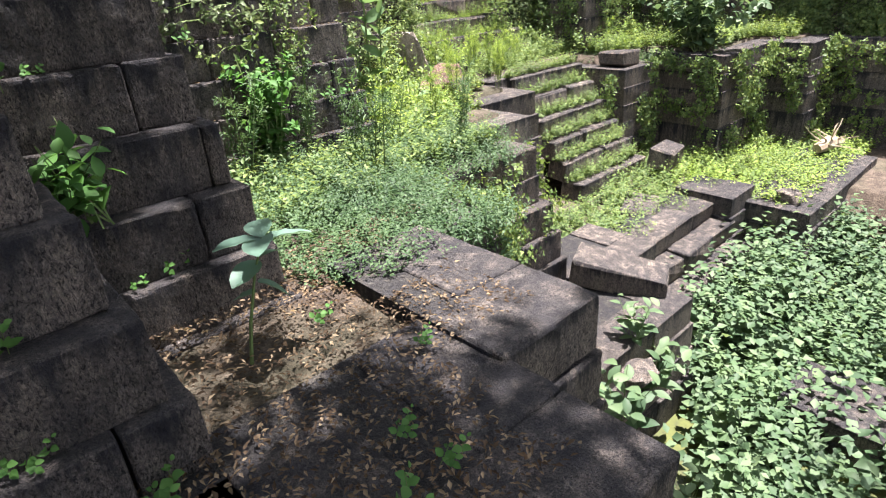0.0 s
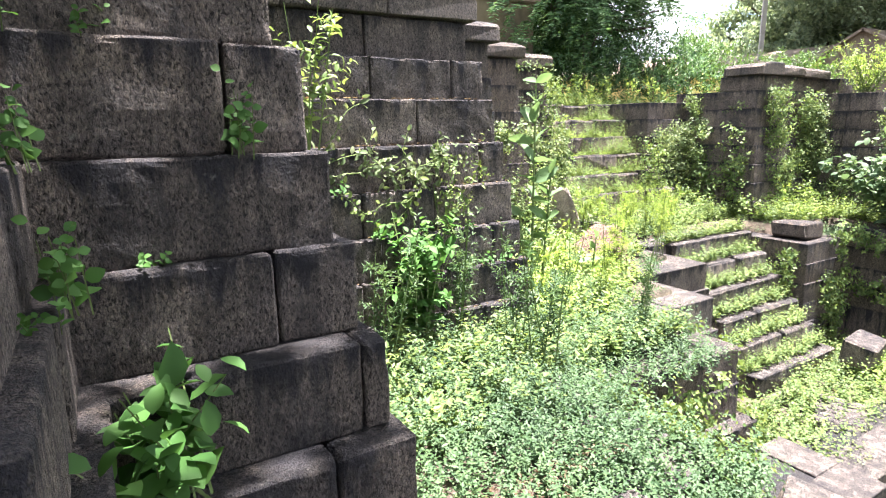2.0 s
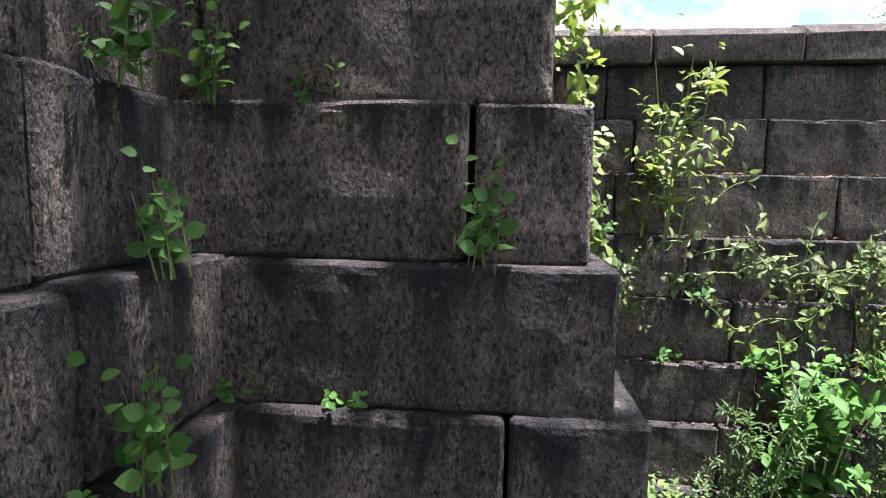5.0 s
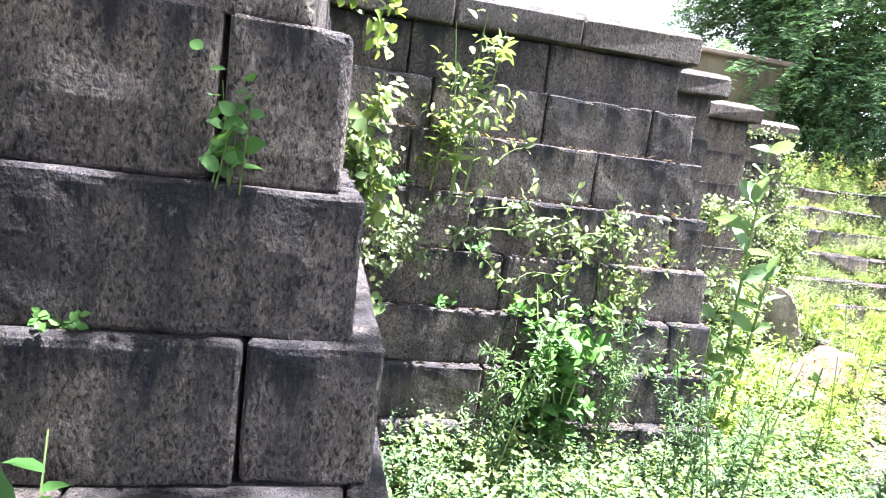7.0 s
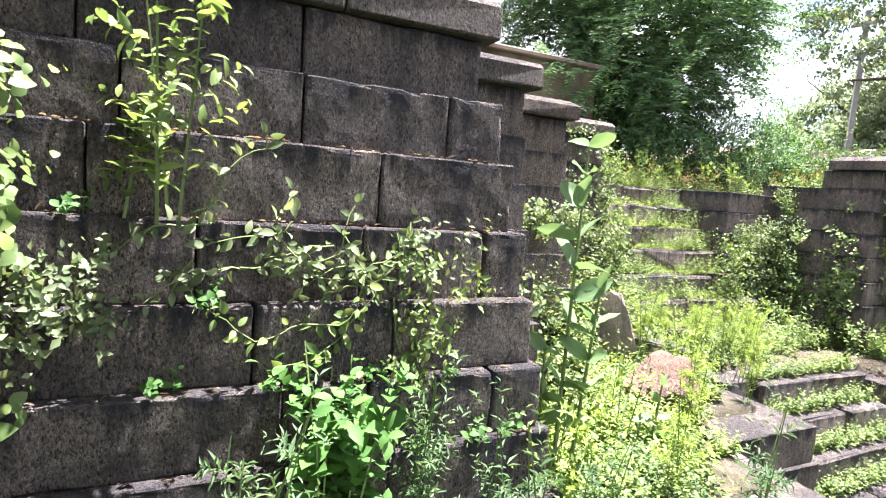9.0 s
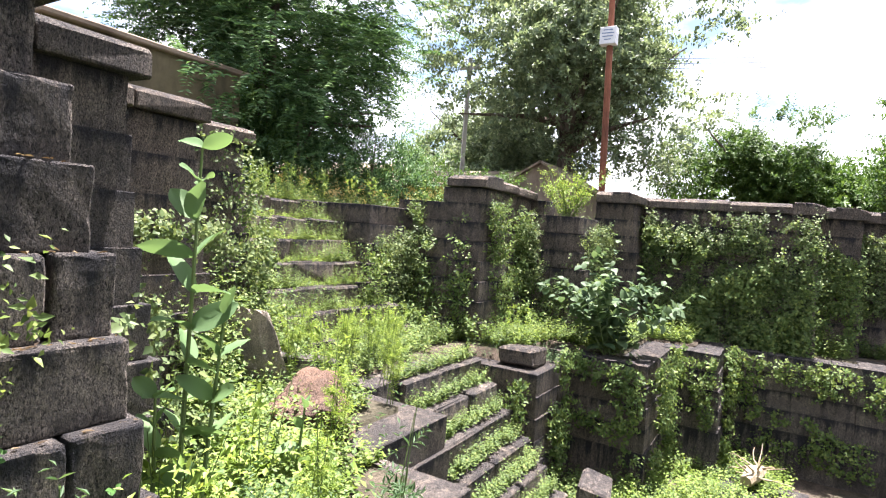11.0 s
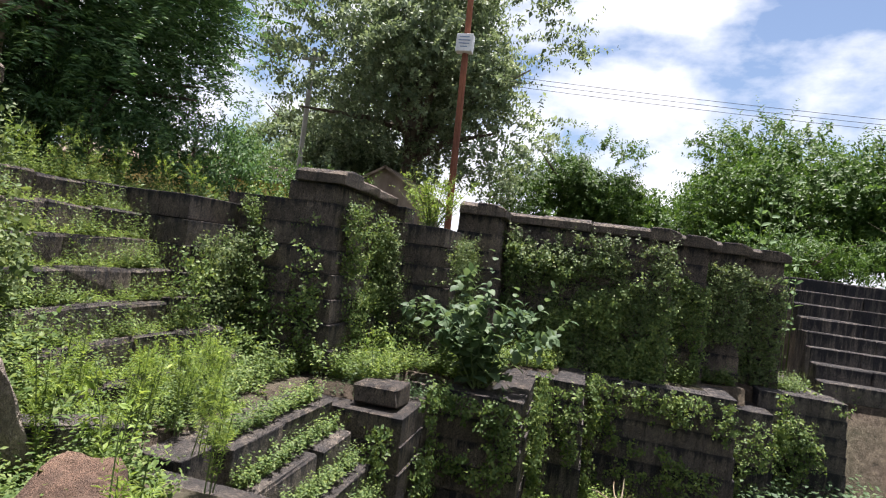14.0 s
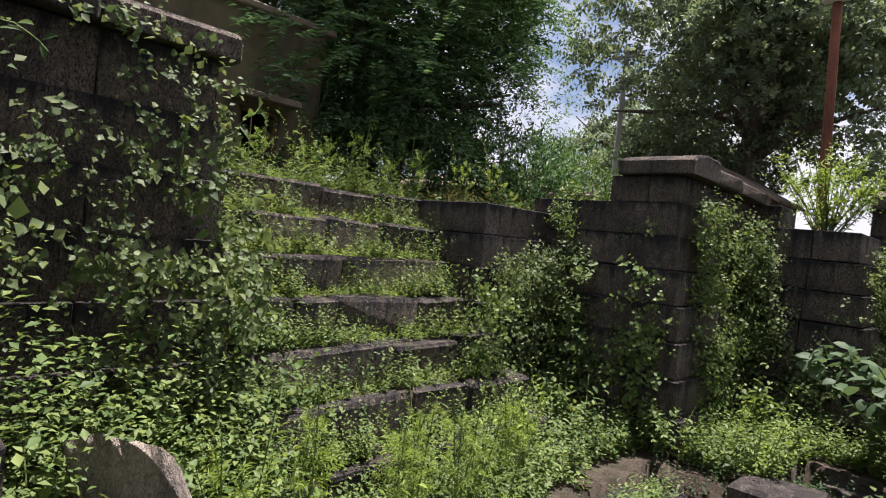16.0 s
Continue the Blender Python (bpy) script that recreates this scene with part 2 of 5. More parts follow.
def redent(name, cx, cy, side, run_x, run_y, tops, base, label, set_back=0.065, length=0.72, coping=None, seed=1, gap=0.004, mat=None, named={}, offs=None, depth=0.42,
           rough=False, cope_joints=None):
    """A corner of coursed, stepped-back masonry. (cx, cy): the convex corner of the top course. side 'L': the wall lies on the -x, +y side of
    the corner (faces -y and +x); 'R': on the +x, +y side (faces -y and -x). run_x, run_y: how far the two faces run from the corner.
    offs: how far each course stands out in x and in y, from the top down. rough: worn blocks with chipped arrises."""
    r = random.Random(seed)
    sx = -1 if side == "L" else 1
    n = len(tops)
    xb, yb = cx + sx * run_x, cy + run_y
    core = [(min(cx + sx * 0.06, xb), max(cx + sx * 0.06, xb), cy + 0.06, yb, base, tops[0] - 0.02)]
    wall = slab_core(name, core, CORE, label)
    for k in range(n):
        z1, z0 = tops[k], (tops[k + 1] if k + 1 < n else base)
        off_x, off_y = offs[k] if offs else (set_back * k, set_back * k)
        fx, fy = cx - sx * off_x, cy - off_y
        spans = named.get(k)
        if spans is None:
            spans = [(a, b) for a, b in cuts(0, run_x + off_x, length * r.uniform(0.85, 1.2), r)]
        for i, (a, b) in enumerate(spans):
            xa, xc = sorted((fx + sx * (a + gap / 2), fx + sx * (b - gap / 2)))
            j = r.uniform(-0.01, 0.012)
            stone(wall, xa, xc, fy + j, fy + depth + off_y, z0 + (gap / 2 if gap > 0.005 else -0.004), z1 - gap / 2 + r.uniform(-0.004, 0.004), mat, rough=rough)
        first = depth + off_y
        if run_y + off_y > first + 0.12:
            for a, b in cuts(first, run_y + off_y, length * r.uniform(0.8, 1.1), r):
                xa, xc = sorted((fx + sx * r.uniform(-0.008, 0.012), fx + sx * (depth + off_x)))
                stone(wall, xa, xc, fy + a + gap / 2, fy + b - gap / 2, z0 + gap / 2, z1 - gap / 2 + r.uniform(-0.004, 0.004), mat, rough=rough)
    if coping:
        height, deep, over = coping
        for a, b in (list(zip(cope_joints[:-1], cope_joints[1:])) if cope_joints else cuts(-over, run_x, 0.92, r)):
            xa, xc = sorted((cx + sx * (a + 0.006), cx + sx * (b - 0.006)))
            ob = mesh_object("coping_stone", coping_mesh(xc - xa, deep, height * r.uniform(0.95, 1.05), 0), mat or STONE, wall)
            ob.matrix_local = pose((xa + xc) / 2, cy - over, tops[0] + 0.004, 0, r.uniform(-0.5, 0.5), r.uniform(-0.6, 0.6))
        if run_y > deep:
            for a, b in cuts(deep - over + 0.01, run_y, 0.92, r):
                ob = mesh_object("coping_stone", coping_mesh(b - a - 0.012, deep, height * r.uniform(0.95, 1.05), 1), mat or STONE, wall)
                turn = 180 if side == "L" else 0
                ob.matrix_local = pose(cx - sx * over, cy + (a + b) / 2, tops[0] + 0.004, 0, 0, turn)
    return wall


# ---- the large structure ----
def tops_from(z, h, base):
    out = []
    while z > base + 0.05:
        out.append(round(z, 3))
        z -= h
    return out


COPE = (0.21, 0.5, 0.09)
WALL_LABEL = "dark weathered basalt wall of stepped-back coursed blocks"
AB_TOPS = [2.41, 2.1, 1.785, 1.467, 1.165, 0.865, 0.56, 0.25, -0.05]
A_OFFS = [(0, 0), (0.04, 0.03), (0.1, 0.07), (0.164, 0.104), (0.211, 0.18), (0.278, 0.27), (0.325, 0.39), (0.39, 0.46), (0.43, 0.58)]
redent("wall_a", -0.05, 1.95, "L", 3.0, 1.2, AB_TOPS, -0.2, WALL_LABEL, seed=11, offs=A_OFFS, rough=True,
       named={2: [(0, 0.62), (0.625, 1.5), (1.505, 3.1)], 3: [(0, 0.27), (0.278, 0.95), (0.955, 1.8), (1.805, 3.16)], 4: [(0, 0.8), (0.805, 1.7), (1.705, 3.2)],
              5: [(0, 0.285), (0.293, 1.0), (1.005, 3.27)], 6: [(0, 0.7), (0.705, 1.6), (1.605, 3.3)], 7: [(0, 0.24), (0.247, 0.9), (0.905, 3.35)]})
B_OFFS = [(0, 0), (0.07, 0.03), (0.153, 0.067), (0.204, 0.098), (0.273, 0.145), (0.31, 0.27), (0.35, 0.38), (0.4, 0.46), (0.45, 0.54)]
redent("wall_b", 0.72, 2.86, "L", 1.4, 2.0, AB_TOPS, -0.2, WALL_LABEL, seed=12, offs=B_OFFS, rough=True,
       named={2: [(0, 0.238), (0.25, 0.98), (0.985, 1.53)], 3: [(0, 0.82), (0.825, 1.55)], 4: [(0, 0.276), (0.281, 0.88), (0.885, 1.56)],
              1: [(0, 0.75), (0.755, 1.46)], 5: [(0, 0.09), (0.094, 0.62), (0.625, 1.59)], 6: [(0, 0.27), (0.275, 1.62)]})
C_TOPS = [2.31, 2.02, 1.722, 1.392, 1.07, 0.755, 0.45, 0.14]
C_OFFS = [(0, 0), (0.11, 0.07), (0.17, 0.14), (0.245, 0.19), (0.27, 0.27), (0.31, 0.34), (0.36, 0.4), (0.42, 0.47)]
redent("wall_c", 2.93, 4.97, "L", 2.6, 1.0, C_TOPS, -0.25, WALL_LABEL, coping=(0.235, 0.5, 0.07), seed=13, offs=C_OFFS, rough=True,
       cope_joints=[-0.07, 0.71, 1.475, 2.2, 2.6],
       named={0: [(0, 0.87), (0.875, 1.7), (1.705, 2.6)], 1: [(0, 0.295), (0.3, 0.98), (0.985, 1.66), (1.665, 2.71)], 2: [(0, 0.695), (0.7, 1.82), (1.825, 2.77)],
              3: [(0, 0.225), (0.25, 0.85), (0.855, 1.52), (1.525, 2.8)], 4: [(0, 0.735), (0.745, 1.33), (1.335, 2.88)], 5: [(0, 0.285), (0.29, 0.9), (0.907, 1.26), (1.265, 3.06)],
              6: [(0, 0.85), (0.86, 1.49), (1.5, 3.0)]})
D_OFFS = [(0, 0), (0.03, 0.02), (0.06, 0.04), (0.1, 0.07), (0.15, 0.11), (0.21, 0.16), (0.28, 0.22), (0.35, 0.3)]
redent("wall_d", 3.82, 5.9, "L", 1.4, 1.4, tops_from(2.32, 0.33, -0.2), -0.25, WALL_LABEL, coping=COPE, seed=14, offs=D_OFFS)
redent("wall_e", 5.12, 7.08, "L", 1.8, 1.2, tops_from(2.34, 0.33, -0.2), -0.25, WALL_LABEL, coping=COPE, seed=15, offs=D_OFFS, mat=STONE_BROWN)
redent("wall_f", 6.32, 7.9, "L", 1.8, 1.1, tops_from(2.34, 0.33, -0.2), -0.25, WALL_LABEL, coping=COPE, seed=16, offs=D_OFFS, mat=STONE_BROWN)

redent("wall_s", 9.05, 8.2, "R", 2.0, 1.4, tops_from(1.86, 0.305, -0.3), -0.3, WALL_LABEL, seed=21, set_back=0.055, gap=0.01, length=0.9, mat=STONE_BROWN)
redent("wall_p", 10.15, 6.85, "R", 2.6, 1.6, [2.02, 1.71, 1.4, 1.09, 0.78, 0.47, 0.16], -0.3, WALL_LABEL, seed=22, set_back=0.055, gap=0.01, length=0.9, mat=STONE_BROWN)
redent("wall_u", 11.8, 5.72, "R", 2.4, 1.6, [1.96, 1.65, 1.34, 1.03, 0.72, 0.41, 0.1], -0.3, WALL_LABEL, seed=23, set_back=0.05, gap=0.01, length=0.9, mat=STONE_BROWN)
redent("wall_v", 13.2, 5.12, "R", 2.0, 0.75, tops_from(2.32, 0.31, -0.3), -0.3, WALL_LABEL, coping=COPE, seed=24, set_back=0.02, mat=STONE_BROWN)
redent("wall_w", 13.95, 2.12, "R", 1.5, 3.1, tops_from(2.3, 0.31, -0.3), -0.3, WALL_LABEL, coping=COPE, seed=25, set_back=0.015, mat=STONE_BROWN)
redent("wall_x", 14.45, 1.45, "R", 1.5, 0.9, tops_from(2.28, 0.31, -0.3), -0.3, WALL_LABEL, coping=COPE, seed=26, set_back=0.015, mat=STONE_BROWN)
redent("wall_y", 14.85, 0.75, "R", 1.5, 0.9, tops_from(2.26, 0.31, -0.3), -0.3, WALL_LABEL, coping=COPE, seed=27, set_back=0.015, mat=STONE_BROWN)
redent("wall_z", 15.3, -0.05, "R", 1.5, 1.0, tops_from(2.24, 0.31, -0.3), -0.3, WALL_LABEL, coping=COPE, seed=28, set_back=0.015, mat=STONE_BROWN)

# the raised head of the pier with its heavy cap
pier_head = slab_core("pier_head", [(10.24, 12.4, 6.95, 7.5, 2.0, 2.26)], CORE, "capped basalt pier head with a heavy overhanging cap", "pier")
for _x0, _x1, _y0, _y1 in ((10.15, 10.75, 6.85, 7.16), (10.15, 10.75, 7.165, 7.55), (10.755, 11.5, 6.86, 7.55), (11.505, 12.3, 6.87, 7.55)):
    stone(pier_head, _x0, _x1, _y0, _y1, 2.023, 2.27, STONE_BROWN)
stone(pier_head, 12.35, 12.9, 6.6, 7.2, 1.98, 2.25, STONE_BROWN)
for _a, _b, _d in ((6.72, 7.42, 0),):
    _ob = mesh_object("cap_stone", coping_mesh(0.72, 0.62, 0.2, 1), STONE_BROWN, pier_head)
    _ob.matrix_local = pose(10.05, 7.08, 2.275)
for _xa, _xc, _dz in ((10.68, 11.4, 0.0), (11.41, 12.3, -0.03)):
    _ob = mesh_object("cap_stone", coping_mesh(_xc - _xa, 0.55, 0.2, 0), STONE_BROWN, pier_head)
    _ob.matrix_local = pose((_xa + _xc) / 2, 6.74, 2.275 + _dz, 0, 1.2 if _dz else 0, 0)

# lower terraces
LOW = "dark basalt retaining wall of a sunken terrace"
LOW_TOPS = [-0.3, -0.62, -0.94, -1.3, -1.7]
redent("terrace_wall_j", 0.75, -2.6, "L", 3.0, 4.0, [0.0] + LOW_TOPS, -2.9, LOW, seed=30, set_back=0.02, length=1.0)
redent("terrace_wall_k", 1.43, 0.4, "L", 3.0, 1.25, [0.0] + LOW_TOPS, -2.9, LOW, seed=31, set_back=0.02, length=0.9, gap=0.012, rough=True, depth=0.46)
redent("terrace_wall_l", 2.074, 1.128, "L", 0.7, 1.3, [0.035] + LOW_TOPS, -2.9, LOW, seed=32, set_back=0.025, length=0.8, gap=0.016,
       named={0: [(0, 0.7)]}, rough=True, depth=0.47)
redent("terrace_wall_mid", 2.75, 2.4, "L", 1.3, 1.7, [-0.1] + LOW_TOPS, -2.9, LOW, seed=48, set_back=0.03)
redent("terrace_wall_m", 4.46, 3.41, "L", 2.6, 1.5, [-0.2, -0.5, -0.8, -1.12, -1.44], -2.4, LOW, seed=33, mat=STONE_BROWN, rough=True,
       offs=[(0, 0), (0.02, 0.02), (0.11, 0.14), (0.17, 0.2), (0.22, 0.26)])
redent("terrace_wall_n", 5.44, 4.28, "L", 1.2, 1.0, [-0.2, -0.52, -0.86, -1.2, -1.52], -2.4, LOW, seed=34, set_back=0.04, mat=STONE_PALE, depth=0.7)
redent("terrace_wall_o", 6.67, 5.2, "L", 1.2, 1.1, [-0.2, -0.52, -0.86, -1.2, -1.52], -2.4, LOW, seed=35, set_back=0.03, mat=STONE_PALE, depth=0.6)
redent("terrace_wall_s", 8.4, 6.22, "L", 1.6, 0.45, [-0.18, -0.5], -0.8, LOW, seed=44, set_back=0.02, mat=STONE_PALE)
redent("terrace_wall_q", 9.22, 5.28, "R", 1.6, 1.6, [-0.3, -0.6, -0.9, -1.2, -1.5], -2.4, LOW, seed=36, set_back=0.015, mat=STONE_BROWN)
redent("terrace_wall_r", 10.42, 4.1, "R", 2.4, 1.5, [-0.16, -0.46, -0.76, -1.06, -1.4], -2.4, LOW, seed=37, set_back=0.015, mat=STONE_BROWN)
redent("terrace_wall_t", 12.3, 3.35, "R", 1.6, 0.9, [-0.14, -0.44, -0.74, -1.04, -1.4], -2.4, LOW, seed=38, set_back=0.02, mat=STONE)
redent("terrace_wall_v", 13.3, 0.97, "R", 2.4, 2.5, [-0.15, -0.45, -0.75, -1.05, -1.4], -2.4, LOW, seed=39, set_back=0.02, mat=STONE)
redent("terrace_wall_w", 14.0, 0.2, "R", 2.4, 0.9, [-0.4, -0.7, -1.0, -1.3], -2.4, LOW, seed=46, set_back=0.02, mat=STONE)
redent("terrace_wall_x", 14.6, -1.1, "R", 3.4, 1.4, [-0.1, -0.4, -0.7, -1.0, -1.3], -2.4, LOW, seed=47, set_back=0.02, mat=STONE)
# the deepest tier above the water
redent("deep_wall_a", 5.17, 1.95, "L", 3.0, 1.0, [-1.72, -2.02, -2.32, -2.62], -3.3, LOW, seed=51, set_back=0.03, mat=STONE_PALE)
redent("deep_wall_b", 6.1, 2.85, "L", 1.4, 1.0, [-1.72, -2.02, -2.32, -2.62], -3.3, LOW, seed=52, set_back=0.03, mat=STONE_PALE)
redent("deep_wall_c", 8.3, 2.85, "R", 0.8, 0.9, [-1.82, -2.12, -2.42, -2.72], -3.3, LOW, seed=53, set_back=0.03)
redent("deep_wall_d", 8.8, 1.95, "R", 3.4, 1.2, [-2.0, -2.28, -2.56, -2.84], -3.3, LOW, seed=54, set_back=0.03)
redent("deep_wall_e", 5.3, 0.15, "R", 0.9, 0.9, [-2.6, -2.8, -3.0], -3.4, LOW, seed=55, set_back=0.03)


def stairs(name, x0, x1, y0, rise, run, z0, count, label, seed, mat):
    """A flight that climbs towards +y; y0 is the first riser."""
    r = random.Random(seed)
    core = [(x0, x1, y0 + run * i + 0.05, y0 + run * count + 0.4, z0 - 0.5, z0 + rise * (i + 1) - 0.03) for i in range(count)]
    flight = slab_core(name, core[-1:], CORE, label, "stairs")
    for i in range(count):
        for a, b in cuts(x0, x1, 0.8, r):
            stone(flight, a + 0.004, b - 0.004, y0 + run * i + r.uniform(-0.02, 0.02), y0 + run * (i + 1) + 0.12, z0 + rise * i - 0.02,
                  z0 + rise * (i + 1) + r.uniform(-0.02, 0.01), mat, "step", 0.02, 0.02)
    return flight


stairs("upper_stairs", 6.2, 9.15, 7.3, 0.295, 0.3, -0.22, 7, "flight of worn basalt steps overgrown with weeds", 41, STONE_BROWN)
stairs("lower_stairs", 7.2, 9.08, 4.72, 0.3, 0.27, -1.98, 6, "steep flight of pale worn stone steps", 42, STONE_PALE)
stairs("deep_stairs", 6.1, 8.4, 1.9, 0.26, 0.3, -3.2, 5, "broken flight of pale worn stone steps", 43, STONE_PALE)


def far_stairs():
    """The flight beyond the far wall, which climbs towards +x."""
    r = random.Random(45)
    flight = slab_core("far_stairs", [(15.5, 19.5, -5.5, -1.0, -0.3, -0.05)], CORE, "long flight of dark basalt steps", "stairs")
    for i in range(8):
        for a, b in cuts(-5.4, -0.95, 1.1, r):
            stone(flight, 15.4 + 0.36 * i + r.uniform(-0.02, 0.02), 15.9 + 0.36 * i, a + 0.004, b - 0.004, -0.2, 0.14 + 0.28 * i, STONE, "step", 0.02, 0.01)
    return flight


far_stairs()

UP, TER, BED = 1.82, -0.12, -2.1
LEFT_UP = [(-0.05, 1.95), (0.72, 2.86), (2.93, 4.97), (3.82, 5.9), (5.12, 7.08), (6.32, 7.9)]
RIGHT_UP = [(9.05, 8.2), (10.15, 6.85), (11.8, 5.72), (13.2, 5.12), (13.95, 2.12), (14.45, 1.45), (14.85, 0.75), (15.3, -0.05)]
LEFT_LOW = [(0.75, -2.6), (1.43, 0.4), (2.07, 1.13), (2.75, 2.4), (4.46, 3.41), (5.44, 4.28), (6.67, 5.2), (8.4, 6.22)]
RIGHT_LOW = [(9.22, 5.28), (10.42, 4.1), (12.3, 3.35), (13.3, 0.97), (14.0, 0.2), (14.6, -1.1)]
DEEP = [(5.17, 1.95), (6.1, 2.85)]


def level(x, y):
    """The height of the ground at a place."""
    if any(x < a - 0.25 and y > b + 0.25 for a, b in LEFT_UP) or any(x > a + 0.25 and y > b + 0.25 for a, b in RIGHT_UP) or y > 9.25 or x < -2.6:
        return UP
    if x > 18.2:
        return 2.05
    if y < -6 or x > 15.4:
        return -0.15
    if any(x < a - 0.22 and y > b + 0.22 for a, b in LEFT_LOW) or any(x > a + 0.34 and y > b + 0.34 for a, b in RIGHT_LOW) or y > 6.6:
        return TER + (0.07 if x < 2.4 else 0)
    if y > 3.3 or any(x < a - 0.22 and y > b + 0.22 for a, b in DEEP) or (x > 9.0 and y > 2.2):
        return BED + 0.15 * max(0, min(1, (y - 3.3) / 1.2))
    if x > 10.5:
        return BED
    return -3.15 if x < 6.0 or y < 1.6 else -2.9


def ground_sheet():
    xs = [-400, -60, -20, -8] + [-4 + 0.2 * i for i in range(121)] + [24, 32, 60, 120, 400]
    ys = [-400, -60, -20] + [-12 + 0.2 * i for i in range(121)] + [16, 24, 60, 120, 400]
    bm = bmesh.new()
    grid = [[bm.verts.new((x, y, level(x, y) - 0.02 + 0.05 * noise.noise((x * 0.9, y * 0.9, 0)))) for x in xs] for y in ys]
    for j in range(len(ys) - 1):
        for i in range(len(xs) - 1):
            bm.faces.new((grid[j][i], grid[j][i + 1], grid[j + 1][i + 1], grid[j + 1][i]))
    return tagged(mesh_object("ground", bm, SOIL, smooth=True), "bare brown earth with dry leaves and weeds", "ground", kind="structure")


ground_sheet()

# ---- plants: materials ----
def leaf_build(deep, mid, bright, gloss=0.52):
    def build(nt, bsdf):
        isl = nt.nodes.new("ShaderNodeNewGeometry").outputs["Random Per Island"]
        col = ramp(nt, isl, [(0.0, deep), (0.5, mid), (1.0, bright)])
        big = noise_at(nt, 1.1, 3)
        col = mixed(nt, 0.65, col, ramp(nt, big, [(0.35, (0.68, 0.72, 0.7)), (0.65, (1.25, 1.2, 1.05))]), "MULTIPLY")
        nt.links.new(col, bsdf.inputs["Base Color"])
        bsdf.inputs["Roughness"].default_value = gloss
        bsdf.inputs["Specular IOR Level"].default_value = 0.22
        trans = nt.nodes.new("ShaderNodeBsdfTranslucent")
        tint = mixed(nt, 1.0, col, (1.3, 1.22, 0.85), "MULTIPLY")
        nt.links.new(tint, trans.inputs[0])
        mix = nt.nodes.new("ShaderNodeMixShader")
        mix.inputs[0].default_value = 0.38
        nt.links.new(bsdf.outputs[0], mix.inputs[1])
        nt.links.new(trans.outputs[0], mix.inputs[2])
        nt.links.new(mix.outputs[0], nt.nodes["Material Output"].inputs[0])
    return build


LEAF_COVER = material("ground_cover_leaf", leaf_build((0.064, 0.110, 0.039), (0.108, 0.167, 0.055), (0.186, 0.240, 0.078)))
LEAF_FEATHER = material("feathery_leaf", leaf_build((0.039, 0.078, 0.037), (0.059, 0.111, 0.051), (0.093, 0.149, 0.070)))
LEAF_YELLOW = material("yellow_green_leaf", leaf_build((0.098, 0.161, 0.034), (0.155, 0.236, 0.052), (0.253, 0.333, 0.086)))
LEAF_IVY = material("vine_leaf", leaf_build((0.058, 0.093, 0.040), (0.102, 0.149, 0.062), (0.186, 0.230, 0.101)))
LEAF_PALE = material("pale_vine_leaf", leaf_build((0.07, 0.105, 0.05), (0.12, 0.165, 0.08), (0.21, 0.25, 0.14)))
LEAF_JOINT = material("joint_weed_leaf", leaf_build((0.043, 0.111, 0.030), (0.055, 0.140, 0.034), (0.085, 0.187, 0.051), 0.6))
LEAF_BIG = material("broad_leaf", leaf_build((0.045, 0.085, 0.045), (0.075, 0.125, 0.065), (0.115, 0.17, 0.09), 0.55))
LEAF_MILK = material("milkweed_leaf", leaf_build((0.081, 0.142, 0.060), (0.107, 0.182, 0.083), (0.143, 0.213, 0.119), 0.6))
LEAF_TEAK = material("sapling_leaf", leaf_build((0.078, 0.149, 0.120), (0.101, 0.177, 0.143), (0.123, 0.205, 0.165), 0.5))
LEAF_TREE_DARK = material("dark_pinnate_leaf", leaf_build((0.039, 0.087, 0.039), (0.063, 0.133, 0.056), (0.119, 0.210, 0.084)))
LEAF_TREE_GREY = material("grey_green_leaf", leaf_build((0.096, 0.138, 0.090), (0.144, 0.198, 0.126), (0.228, 0.288, 0.192)))
LEAF_TREE_FRESH = material("fresh_green_leaf", leaf_build((0.029, 0.068, 0.016), (0.050, 0.103, 0.024), (0.089, 0.150, 0.036)))
DRY_LEAF = material("dry_leaf_litter", leaf_build((0.035, 0.022, 0.014), (0.085, 0.058, 0.038), (0.24, 0.185, 0.13), 0.8))


def bark_build(a, b):
    def build(nt, bsdf):
        n1, n2 = noise_at(nt, 6, 5, 0.6, (1, 1, 0.2)), noise_at(nt, 40, 4)
        nt.links.new(ramp(nt, n1, [(0.3, a), (0.7, b)]), bsdf.inputs["Base Color"])
        bump(nt, bsdf, [(n1, 0.7, 0.03), (n2, 0.5, 0.005)])
    return build


BARK = material("tree_bark", bark_build((0.05, 0.04, 0.032), (0.14, 0.115, 0.09)))
STEM = material("green_stem", bark_build((0.08, 0.13, 0.04), (0.14, 0.18, 0.07)))
DRY_STEM = material("dry_stem", bark_build((0.2, 0.15, 0.1), (0.36, 0.3, 0.22)))

